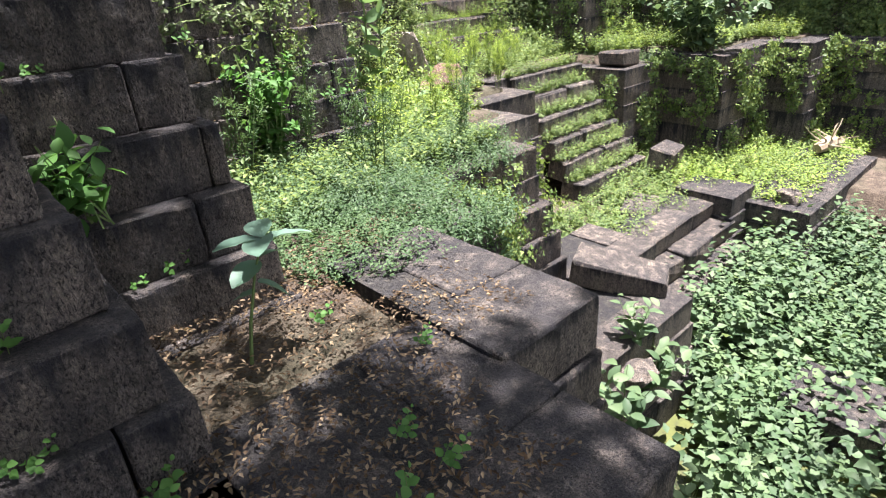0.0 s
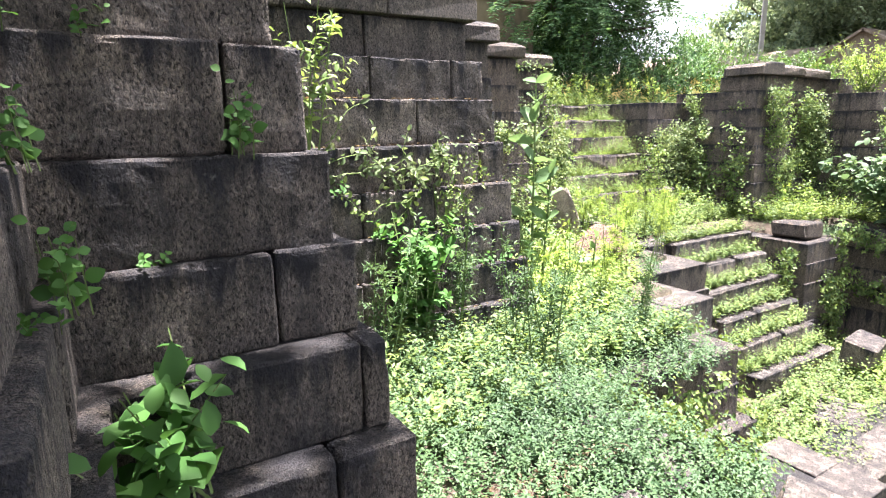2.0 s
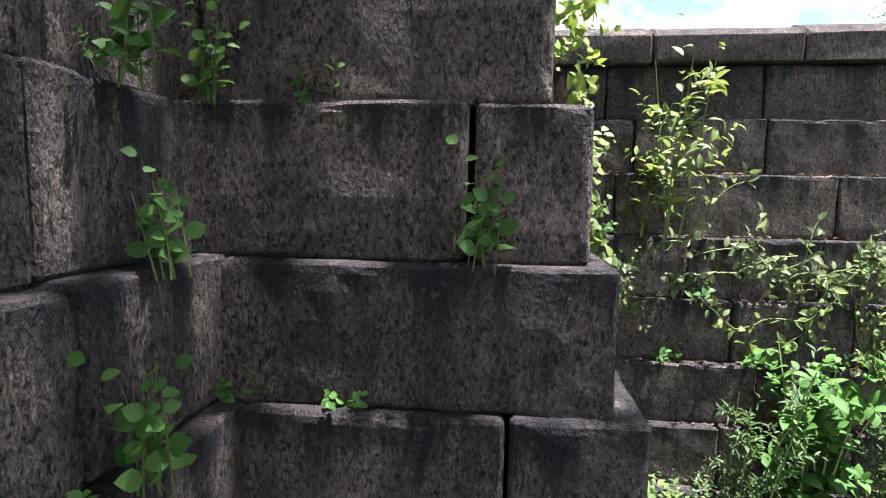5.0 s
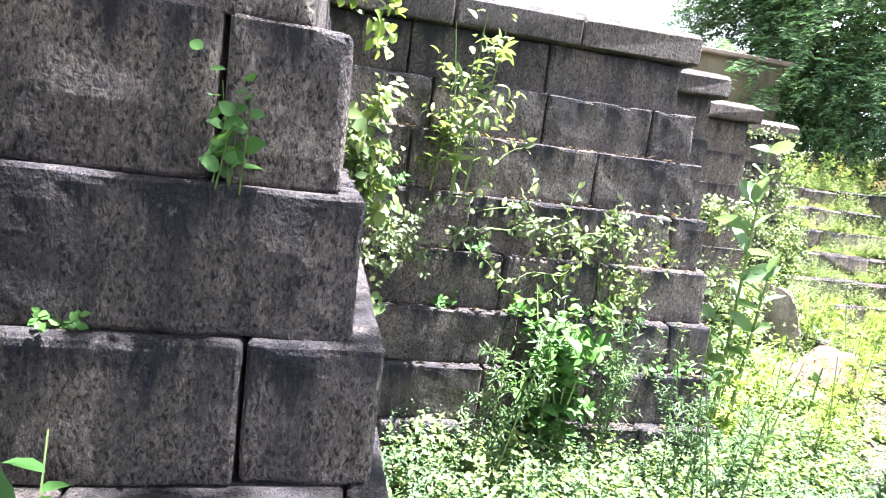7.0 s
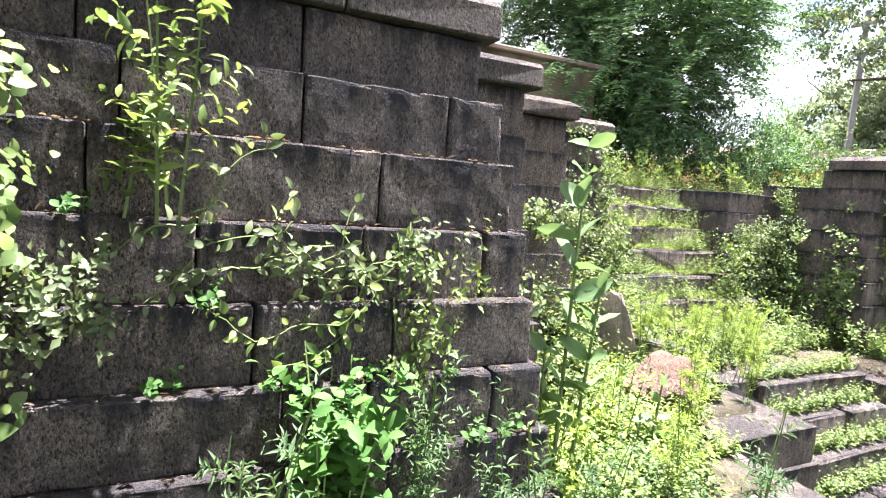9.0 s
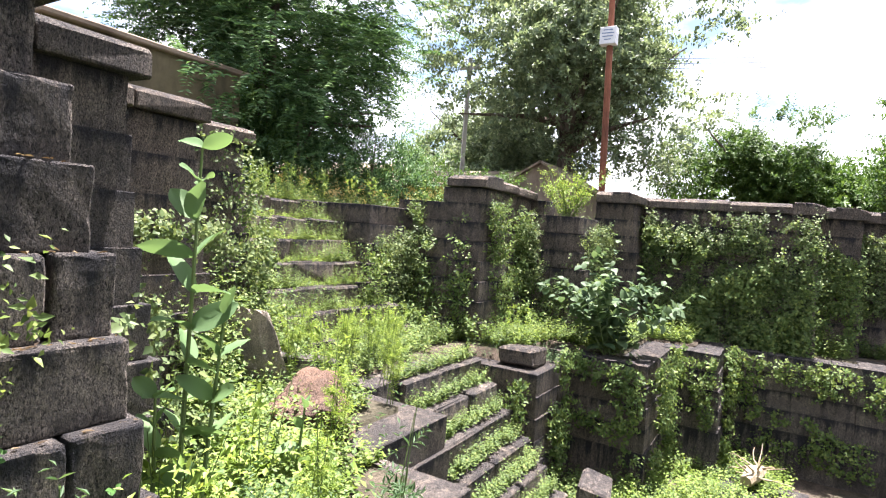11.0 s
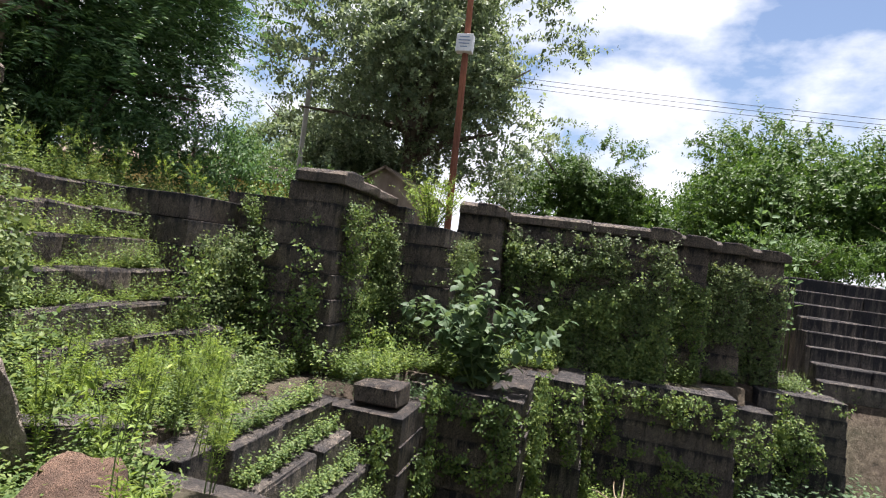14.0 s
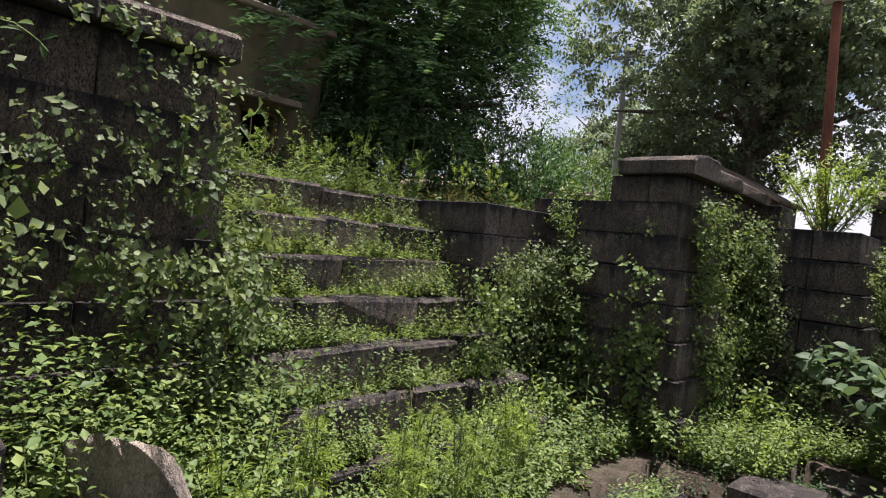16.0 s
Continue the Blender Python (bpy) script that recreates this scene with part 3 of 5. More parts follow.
# ---- plants: geometry ----
nrng = np.random.default_rng(5)
SIMPLE = (np.array([(0, 0, 0), (0.5, 0.42, 0.1), (0, 1, -0.08), (-0.5, 0.42, 0.1)], float), [(0, 1, 2), (0, 2, 3)])
BROAD = (np.array([(0, 0, 0), (0.36, 0.2, 0.06), (0.5, 0.5, 0.05), (0.3, 0.8, -0.04), (0, 1, -0.2), (-0.3, 0.8, -0.04), (-0.5, 0.5, 0.05), (-0.36, 0.2, 0.06),
                   (0, 0.35, 0.0), (0, 0.7, -0.07)], float),
         [(0, 1, 8), (1, 2, 8), (2, 9, 8), (2, 3, 9), (3, 4, 9), (4, 5, 9), (5, 6, 9), (6, 8, 9), (6, 7, 8), (7, 0, 8)])


def unit(v):
    return v / np.maximum(np.linalg.norm(v, axis=-1, keepdims=True), 1e-6)


def leaves_mesh(name, pos, axis, normal, length, width, shape=SIMPLE):
    """One mesh of many leaves: arrays of stalk points, directions, upper sides, lengths and widths."""
    tv, tf = shape
    a = unit(axis)
    side = unit(np.cross(a, normal))
    up = np.cross(side, a)
    n, k = len(pos), len(tv)
    co = (pos[:, None, :] + side[:, None, :] * (tv[None, :, 0, None] * width[:, None, None]) + a[:, None, :] * (tv[None, :, 1, None] * length[:, None, None])
          + up[:, None, :] * (tv[None, :, 2, None] * length[:, None, None])).reshape(-1, 3)
    faces = (np.array(tf)[None] + (np.arange(n) * k)[:, None, None]).reshape(-1)
    me = bpy.data.meshes.new(name)
    me.vertices.add(len(co))
    me.vertices.foreach_set("co", co.astype(np.float32).ravel())
    me.loops.add(len(faces))
    me.loops.foreach_set("vertex_index", faces.astype(np.int32))
    me.polygons.add(len(faces) // 3)
    me.polygons.foreach_set("loop_start", np.arange(0, len(faces), 3, dtype=np.int32))
    me.update(calc_edges=True)
    return me


def sprig_leaves(base, way, height, count, leaf, aspect, lift=0.35, spread=1.0, from_s=0.15, bias=(0, 0, 1), flat=False):
    """Leaves along many stems. base, way (N, 3), height (N): the stems; count: leaves on each; leaf: leaf length (N). flat: two-ranked like a frond."""
    n = len(base)
    way = unit(way)
    ref = np.where(np.abs(way[:, 2:3]) > 0.85, np.array([[1.0, 0, 0]]), np.array([[0, 0, 1.0]]))
    e1 = unit(np.cross(way, ref))
    e2 = np.cross(way, e1)
    s = np.linspace(from_s, 1.0, count)[None, :] * np.ones((n, 1))
    s = np.clip(s + nrng.uniform(-0.04, 0.04, s.shape), 0.02, 1)
    ang = (np.arange(count) * (math.pi if flat else 2.4))[None, :] + nrng.uniform(0, 6.28, (n, 1)) * (0 if flat else 1) + nrng.uniform(-0.3, 0.3, s.shape)
    radial = np.cos(ang)[..., None] * e1[:, None, :] + np.sin(ang)[..., None] * (0.15 if flat else 1.0) * e2[:, None, :]
    bend = nrng.normal(0, 0.12, (n, 1, 3)) * (s ** 2)[..., None]
    pos = base[:, None, :] + (way[:, None, :] + bend) * (s * height[:, None])[..., None]
    ax = unit(radial * spread + way[:, None, :] * lift + nrng.normal(0, 0.16, (n, count, 3)))
    nm = unit(np.array(bias)[None, None, :] + way[:, None, :] * 0.5 + nrng.normal(0, 0.3, (n, count, 3)))
    ll = leaf[:, None] * (1.1 - 0.5 * s) * nrng.uniform(0.7, 1.2, s.shape)
    return pos.reshape(-1, 3), ax.reshape(-1, 3), nm.reshape(-1, 3), ll.ravel(), (ll * aspect).ravel()


def stems_mesh(name, base, tip, radius):
    """Thin three-sided stems in one mesh."""
    n = len(base)
    way = unit(tip - base)
    ref = np.where(np.abs(way[:, 2:3]) > 0.85, np.array([[1.0, 0, 0]]), np.array([[0, 0, 1.0]]))
    e1 = unit(np.cross(way, ref))
    e2 = np.cross(way, e1)
    co = np.empty((n, 6, 3))
    for i in range(3):
        d = math.cos(i * 2.094) * e1 + math.sin(i * 2.094) * e2
        co[:, i] = base + d * radius[:, None]
        co[:, i + 3] = tip + d * radius[:, None] * 0.4
    tri = np.array([(0, 1, 4), (0, 4, 3), (1, 2, 5), (1, 5, 4), (2, 0, 3), (2, 3, 5)])
    faces = (tri[None] + (np.arange(n) * 6)[:, None, None]).reshape(-1, 3)
    me = bpy.data.meshes.new(name)
    me.from_pydata(co.reshape(-1, 3).tolist(), [], faces.tolist())
    return me


def linked(name, me, mat, parent=None, label="", category="", kind="", group=""):
    me.materials.append(mat)
    ob = new(name, me)
    if parent:
        ob.parent = parent
    return tagged(ob, label, category, group, kind)


def tube(bm, pts, radii, sides=7):
    rings = []
    for i, (p, r) in enumerate(zip(pts, radii)):
        p = Vector(p)
        d = (Vector(pts[min(i + 1, len(pts) - 1)]) - Vector(pts[max(i - 1, 0)])).normalized()
        u = d.cross(Vector((0, 1, 0) if abs(d.z) > 0.8 else (0, 0, 1))).normalized()
        v = d.cross(u)
        rings.append([bm.verts.new(p + (u * math.cos(6.2832 * k / sides) + v * math.sin(6.2832 * k / sides)) * r) for k in range(sides)])
    for a, b in zip(rings[:-1], rings[1:]):
        for k in range(sides):
            bm.faces.new((a[k], a[(k + 1) % sides], b[(k + 1) % sides], b[k]))
    bm.faces.new(rings[0][::-1])
    bm.faces.new(rings[-1])


def rooted(x0, x1, y0, y1, n, ok=None):
    """n random places in a rectangle, with the ground's height."""
    out = []
    while len(out) < n:
        x, y = rng.uniform(x0, x1), rng.uniform(y0, y1)
        if ok is None or ok(x, y):
            out.append((x, y, level(x, y) - 0.03))
    return np.array(out)


def ups(n, lean=0.25):
    w = np.zeros((n, 3))
    w[:, 2] = 1
    w[:, :2] = nrng.normal(0, lean, (n, 2))
    return w


def cover(name, base, h0, h1, count, leaf, aspect, mat, label, lift=0.3, lean=0.3):
    n = len(base)
    h = nrng.uniform(h0, h1, n) * (0.65 + 0.7 * np.array([0.5 + 0.5 * noise.noise((b[0] * 1.3, b[1] * 1.3, 4.0)) for b in base]))
    me = leaves_mesh(name, *sprig_leaves(base, ups(n, lean), h, count, nrng.uniform(leaf * 0.7, leaf * 1.3, n), aspect, lift))
    return linked(name, me, mat, None, label, "ground cover", "stuff")


def wall_vine(name, x0, x1, y0, y1, z0, z1, face, n, leaf, mat, label, count=6, holes=0.0, aspect=0.75, climb=0.0, shape=SIMPLE):
    """Leaves hanging on a wall's face; face: the way it looks. Sparse by a noise so that stone shows through."""
    base = []
    tries = 0
    while len(base) < n and tries < n * 8:
        tries += 1
        p = (rng.uniform(x0, x1), rng.uniform(y0, y1), rng.uniform(z0, z1))
        if noise.noise((p[0] * 1.5, p[1] * 1.5 + 9, p[2] * 1.5)) + 0.5 * noise.noise((p[0] * 4, p[1] * 4, p[2] * 4 + 3)) > holes + climb * ((p[2] - z0) / (z1 - z0) - 0.5):
            base.append(p)
    base = np.array(base)
    f = np.array(face, float)
    way = nrng.normal(0, 0.6, base.shape) + f * 0.35 + np.array([0, 0, 0.1])
    base = base + f * nrng.uniform(0.01, 0.07, (len(base), 1))
    me = leaves_mesh(name, *sprig_leaves(base, way, nrng.uniform(0.06, 0.2 + 0.1 * (climb > 0), len(base)), count, nrng.uniform(leaf * 0.7, leaf * 1.3, len(base)), aspect,
                                         0.2, 1.0, bias=f * 0.8 + np.array([0, 0, 0.7])), shape)
    return linked(name, me, mat, None, label, "climbing plant", "stuff")


def weed(name, height, stems, count, leaf, aspect, mat, label, category="weed", lift=0.5, spread=0.16, lean=0.2, stem_mat=None, group="", broad=False, side=2, bias=(0, 0, 1)):
    """A leafy plant: a thing with stems and leaves, its base at the origin."""
    plant = tagged(new(name), label, category, group)
    base = np.zeros((stems, 3))
    base[:, :2] = nrng.normal(0, spread * 0.3, (stems, 2))
    way = ups(stems, lean)
    h = height * nrng.uniform(0.6, 1.0, stems)
    h[0] = height
    tips = base + unit(way) * h[:, None]
    for i in range(stems):
        linked("stem", stems_mesh("stem", base[i:i + 1] - np.array([0, 0, 0.015]), tips[i:i + 1], np.full(1, 0.0012 + 0.006 * height)), stem_mat or STEM, plant)
    sets = [sprig_leaves(base, way, h, count, np.full(stems, leaf), aspect, lift, bias=bias)]
    if side:
        k = stems * side
        pick = nrng.integers(0, stems, k)
        s = nrng.uniform(0.3, 0.9, k)
        b2 = base[pick] + unit(way)[pick] * (h[pick] * s)[:, None]
        w2 = unit(nrng.normal(0, 1, (k, 3))) + np.array([0, 0, 0.8])
        sets.append(sprig_leaves(b2, w2, h[pick] * 0.35 * (1.2 - s), max(4, count // 2), np.full(k, leaf * 0.9), aspect, lift))
    arrays = [np.concatenate(x) for x in zip(*sets)]
    linked("foliage", leaves_mesh("foliage", *arrays, BROAD if broad else SIMPLE), mat, plant)
    return plant


def trailing_vine(name, starts, length, leaf, aspect, mat, label, seed, fall=0.0, face=(0, -1, 0), swing=0.5, per=2):
    """Strands that wander over a wall. starts: (x, y, z, heading in degrees in the wall's plane); fall: how strongly they droop."""
    r = random.Random(seed)
    plant = tagged(new(name), label, "climbing plant")
    f = Vector(face)
    along = Vector((0, 0, 1)).cross(f) * -1
    pos, ax, nm = [], [], []
    for x, y, z, head in starts:
        p, a = Vector((x, y, z)) + f * 0.02, math.radians(head)
        bm = bmesh.new()
        pts = [p.copy()]
        for _ in range(max(4, int(length * r.uniform(0.6, 1.3) / 0.05))):
            a += r.gauss(0, swing) * 0.6
            d = along * math.cos(a) + Vector((0, 0, math.sin(a) - fall)) + f * r.gauss(0.0, 0.25)
            p = p + d.normalized() * 0.05
            pts.append(p.copy())
            for _ in range(per):
                side = Vector([r.gauss(0, 1) for _ in range(3)]) + f * 0.5
                pos.append(tuple(p + side * 0.008))
                ax.append(tuple(side + d * 0.4))
                nm.append(tuple(f + Vector((r.gauss(0, 0.45), r.gauss(0, 0.45), 0.6 + r.gauss(0, 0.4)))))
        tube(bm, pts, [0.004 - 0.002 * i / len(pts) for i in range(len(pts))], 4)
        part("strand", bm, STEM, plant)
    n = len(pos)
    ll = nrng.uniform(leaf * 0.6, leaf * 1.25, n)
    linked("foliage", leaves_mesh("foliage", np.array(pos), np.array(ax), np.array(nm), ll, ll * aspect, BROAD), mat, plant)
    return plant


def strew(proto, places, s0, s1, seed=3, swing=180):
    r = random.Random(seed)
    for i, p in enumerate(places):
        m = pose(*p, r.uniform(-6, 6), r.uniform(-6, 6), r.uniform(-swing, swing)) @ Matrix.Scale(r.uniform(s0, s1), 4)
        if i == 0:
            proto.matrix_basis = m
        else:
            c = copy_thing(proto, m)
            c.scale = m.to_scale()


def big_leaf(name, length, width, mat, parent, at, heading, tilt, roll=0.0, curl=0.25, seed=0):
    """One large leaf, a bent blade with a midrib fold; heading: its way round the stem, tilt: degrees above level."""
    r = random.Random(seed)
    bm = bmesh.new()
    rows, prof = 8, [0.1, 0.66, 0.93, 1.0, 0.98, 0.86, 0.6, 0.08]
    grid = []
    for i in range(rows):
        s = i / (rows - 1)
        w = width * 0.5 * prof[i]
        row = []
        for j in (-1, -0.5, 0, 0.5, 1):
            z = -curl * length * s * s + abs(j) * w * 0.28 + r.uniform(-0.004, 0.004)
            row.append(bm.verts.new((j * w, s * length, z)))
        grid.append(row)
    for a, b in zip(grid[:-1], grid[1:]):
        for j in range(4):
            bm.faces.new((a[j], a[j + 1], b[j + 1], b[j]))
    ob = part(name, bm, mat, parent, "", True)
    ob.matrix_local = pose(*at, 0, 0, heading) @ pose(0, 0, 0, tilt, roll, 0)
    return ob


# ---- rocks and loose blocks ----
ROCK_RED = material("red_brown_boulder", stone_build((0.15, 0.1, 0.078), (0.165, 0.11, 0.085), (0.18, 0.12, 0.092), streak=0.25, band=0.1, grit=0.45))

ROCK_GREY = material("grey_brown_rock", stone_build((0.3, 0.265, 0.24), (0.32, 0.285, 0.255), (0.34, 0.3, 0.27), streak=0.25, band=0.1, grit=0.45))


def boulder(name, size, mat, label, seed, at, flat=0.6):
    r = random.Random(seed)
    bm = bmesh.new()
    bmesh.ops.create_icosphere(bm, subdivisions=4, radius=1)
    planes = [(Vector([r.gauss(0, 1) for _ in range(3)]).normalized(), r.uniform(0.45, 0.75)) for _ in range(14)]
    for v in bm.verts:
        d = v.co.normalized()
        t = min([c / max(1e-3, d.dot(p)) for p, c in planes if d.dot(p) > 0.05] + [1.0])
        t *= 1 + 0.07 * noise.noise(d * 2.2 + Vector((seed, 0, 0))) + 0.05 * noise.noise(d * 6) + 0.025 * noise.noise(d * 15)
        v.co = Vector((d.x * t * size[0], d.y * t * size[1], d.z * t * size[2]))
    ob = tagged(mesh_object(name, bm, mat), label, "rock")
    ob.matrix_world = at
    return ob


boulder("boulder", (0.76, 0.6, 0.58), ROCK_RED, "large reddish brown boulder with broken faces among weeds", 23, pose(5.55, 5.86, -0.12, 8, 16, 35))
boulder("leaning_rock", (0.2, 0.32, 0.95), ROCK_GREY, "tall grey-brown slab of rock leaning beside the steps", 8, pose(5.8, 6.85, 0.12, -16, -10, 25))
boulder("broken_rock", (0.26, 0.22, 0.17), STONE_PALE, "pale broken rock on the lower terrace edge", 5, pose(9.2, 2.4, -1.92, 0, 0, 10))
boulder("broken_rock", (0.2, 0.3, 0.16), STONE_PALE, "grey broken rock between the weeds of the lowest tier", 6, pose(3.7, 1.7, -1.7, 0, 10, 70))


def loose(name, lx, ly, lz, mat, label, m, category="block"):
    ob = tagged(mesh_object(name, block_mesh(lx, ly, lz, 0.03, 0.03), mat), label, category)
    ob.matrix_world = m
    return ob


loose("fallen_slab", 1.0, 0.42, 0.3, STONE_PALE, "long pale stone slab fallen on the lower wall", pose(4.93, 2.68, -1.6, 5, 9, -63))
loose("fallen_block", 0.75, 0.4, 0.34, STONE_PALE, "broken dressed block lying on the lower terrace", pose(9.25, 4.4, -1.68, 8, 4, 12))
loose("loose_block", 0.5, 0.55, 0.26, STONE_BROWN, "loose dark basalt block resting on a pillar", pose(9.68, 5.71, -0.165, 0, 1, 3))
loose("loose_slab", 0.8, 0.5, 0.14, STONE_PALE, "flat pale slab lying in the weeds", pose(7.6, 3.9, -1.98, 3, 2, 25))
loose("loose_slab", 0.7, 0.45, 0.14, STONE_PALE, "flat pale slab lying in the weeds", pose(7.0, 3.6, -2.03, -3, 2, -15))
loose("dark_kerb_stone", 0.85, 0.3, 0.28, STONE, "dark dressed stone tilted beside the steps", pose(6.25, 6.75, 0.02, 0, 10, -20))

# ---- ground cover ----
def on_left(x, y):
    return level(x, y) < 0.5 and level(x, y) > -0.5


def edge(x, y):
    """Whether a place lies on the stones along a terrace's edge."""
    return any(level(x + a, y + b) < -0.5 for a, b in ((-0.24, 0), (0.24, 0), (0, -0.24), (-0.2, -0.2), (0.2, -0.2))) and noise.noise((x * 2.1, y * 2.1, 1)) < -0.05


def far_bare(x, y):
    """Whether a place lies on the bare copings of the far terrace or under the loose block."""
    return any(level(x + a, y + b) < -0.5 for a, b in ((-0.2, 0), (0, -0.2), (-0.15, -0.15))) or (9.1 < x < 9.75 and 5.2 < y < 5.95)


SLABS = ((4.75, 5.5, 4.2, 4.92), (5.75, 6.7, 5.15, 5.78), (7.0, 8.42, 6.2, 6.52))


def off_slabs(x, y):
    return on_left(x, y) and not edge(x, y) and not any(a < x < b and c < y < d for a, b, c, d in SLABS)


cover("creeping_weeds", rooted(1.2, 4.4, 2.0, 4.95, 3400, lambda x, y: on_left(x, y) and x + y * 0.7 > 3.0 + 0.25 * noise.noise((x * 2, y * 2, 0))), 0.1, 0.34, 14, 0.035, 0.5, LEAF_FEATHER,
      "dense low feathery green weeds covering the terrace")
cover("leafy_weeds", rooted(1.3, 4.6, 3.2, 5.0, 1100, on_left), 0.1, 0.3, 9, 0.075, 0.55, LEAF_COVER, "broad-leaved green weeds along the foot of the wall")
cover("yellow_weeds", rooted(3.2, 5.4, 4.2, 5.6, 650, off_slabs), 0.12, 0.36, 10, 0.07, 0.6, LEAF_YELLOW, "bright yellow-green weeds in the sun")
cover("leafy_weeds", rooted(3.2, 6.4, 4.3, 6.9, 1000, off_slabs), 0.1, 0.36, 9, 0.08, 0.55, LEAF_COVER, "broad-leaved green weeds round the boulder")
cover("sunken_weeds", rooted(8.7, 13.4, 2.2, 4.4, 1500, lambda x, y: -2.5 < level(x, y) < -1.5), 0.12, 0.42, 10, 0.07, 0.6, LEAF_YELLOW, "bright yellow-green weeds on the sunken terrace")
cover("terrace_weeds", rooted(4.0, 8.6, 4.2, 7.5, 3600, off_slabs), 0.08, 0.3, 10, 0.05, 0.55, LEAF_COVER, "green weeds covering the terrace before the steps")
cover("terrace_weeds", rooted(7.5, 16, -0.8, 8.3, 7500, lambda x, y: -0.5 < level(x, y) < 0.5 and not far_bare(x, y)), 0.1, 0.4, 10, 0.055, 0.6, LEAF_COVER, "green weeds covering the far terrace")
cover("terrace_weeds", rooted(9.3, 14.2, 0.9, 7.0, 1500, lambda x, y: -0.5 < level(x, y) < 0.5 and not far_bare(x, y)), 0.12, 0.4, 10, 0.06, 0.55, LEAF_YELLOW, "bright sunlit weeds covering the far terrace")
cover("stair_weeds", np.array([(x, 7.32 + 0.3 * k + rng.uniform(0.08, 0.3), -0.22 + 0.295 * (k + 1) - 0.02) for x, k in ((rng.uniform(6.4, 8.9), rng.randrange(7)) for _ in range(4600)) if noise.noise((x * 2.6, k * 1.3, 3)) + 0.75 * abs(x - 7.8) - 0.4 + rng.uniform(-0.5, 0.5) > -0.05]), 0.05, 0.4, 11,
      0.04, 0.55, LEAF_COVER, "yellow-green weeds growing on the steps")
cover("tread_grass", np.array([(rng.uniform(6.4, 9.0), 7.32 + 0.3 * (k := rng.randrange(7)) + rng.uniform(0.1, 0.3), -0.22 + 0.295 * (k + 1) - 0.02) for _ in range(3200)]), 0.02, 0.13, 7,
      0.03, 0.4, LEAF_YELLOW, "short yellow-green growth on the treads of the steps")
cover("wall_foot_thicket", rooted(4.9, 6.5, 6.5, 7.75, 1000, lambda x, y: on_left(x, y) and y - x * 0.6 > 3.4 and math.hypot(x - 5.65, y - 6.7) > 0.42), 0.35, 1.25, 20, 0.06, 0.55, LEAF_COVER, "thick leafy weeds piled against the foot of the wall", 0.3, 0.2)
cover("lower_stair_weeds", np.array([(rng.uniform(7.2, 9.05), 4.74 + 0.27 * (k := rng.randrange(6)) + rng.uniform(0.1, 0.27), -1.98 + 0.3 * (k + 1) - 0.02) for _ in range(2100)]), 0.06, 0.28, 9,
      0.045, 0.6, LEAF_COVER, "green weeds growing on the lower steps")
cover("lower_weeds", rooted(5.0, 14, 2.4, 5.0, 4200, lambda x, y: -2.5 < level(x, y) < -1.5 and noise.noise((x * 0.9, y * 0.9, 2)) > -0.25), 0.1, 0.34, 10, 0.06, 0.6, LEAF_COVER,
      "bright green weeds on the sunken terrace")
cover("deep_creeper", rooted(3.2, 10.5, -0.2, 2.6, 2600, lambda x, y: level(x, y) < -2.4 and y < 0.62 * x - 1.38 and noise.noise((x * 1.1, y * 1.1, 6)) > -0.28), 0.25, 0.95, 8, 0.16, 0.7, LEAF_BIG, "broad-leaved creeper covering the lowest tier above the water", 0.15)
cover("corner_creeper", rooted(12.3, 16.5, -4.5, 0.6, 900, lambda x, y: level(x, y) < -1), 0.25, 0.8, 8, 0.15, 0.7, LEAF_BIG, "broad-leaved creeper in the far corner of the sunken terrace", 0.15)
cover("terrace_weeds", rooted(12.2, 15.6, -7.5, -0.6, 1100), 0.12, 0.4, 9, 0.1, 0.6, LEAF_COVER, "green weeds beside the foot of the far stairs")
cover("top_weeds", rooted(5.5, 13.5, 9.3, 12, 1500), 0.08, 0.34, 10, 0.06, 0.5, LEAF_COVER, "weeds on the bank above the steps")
cover("bank_weeds", rooted(-3, 30, 7, 26, 3000, lambda x, y: level(x, y) > 1), 0.2, 0.6, 8, 0.12, 0.5, LEAF_COVER, "rough weeds on the ground behind the walls")

def spill(n, x0, x1, y0, y1, z):
    return np.array([(rng.uniform(x0, x1), rng.uniform(y0, y1), z) for _ in range(n)])


cover("edge_weeds", np.concatenate([spill(750, 1.75, 2.78, 2.12, 3.5, -0.11), spill(420, 2.7, 4.1, 3.25, 3.9, -0.22), spill(150, 9.55, 10.4, 5.95, 6.8, -0.3), spill(90, 10.0, 10.5, 5.35, 5.95, -0.3)]), 0.1, 0.32, 14, 0.036, 0.5, LEAF_FEATHER,
      "low feathery weeds spilling over the terrace edge", 0.3, 0.4)
wall_vine("spilling_weeds", 1.9, 2.8, 2.3, 2.42, -0.9, -0.05, (0, -1, 0), 420, 0.045, LEAF_FEATHER, "feathery weeds hanging over the terrace edge", holes=-0.2, aspect=0.5)
wall_vine("spilling_weeds", 2.74, 2.86, 2.35, 3.4, -1.1, -0.05, (1, -0.2, 0), 520, 0.05, LEAF_COVER, "bushy weeds hanging over the terrace edge", holes=-0.2, aspect=0.5)

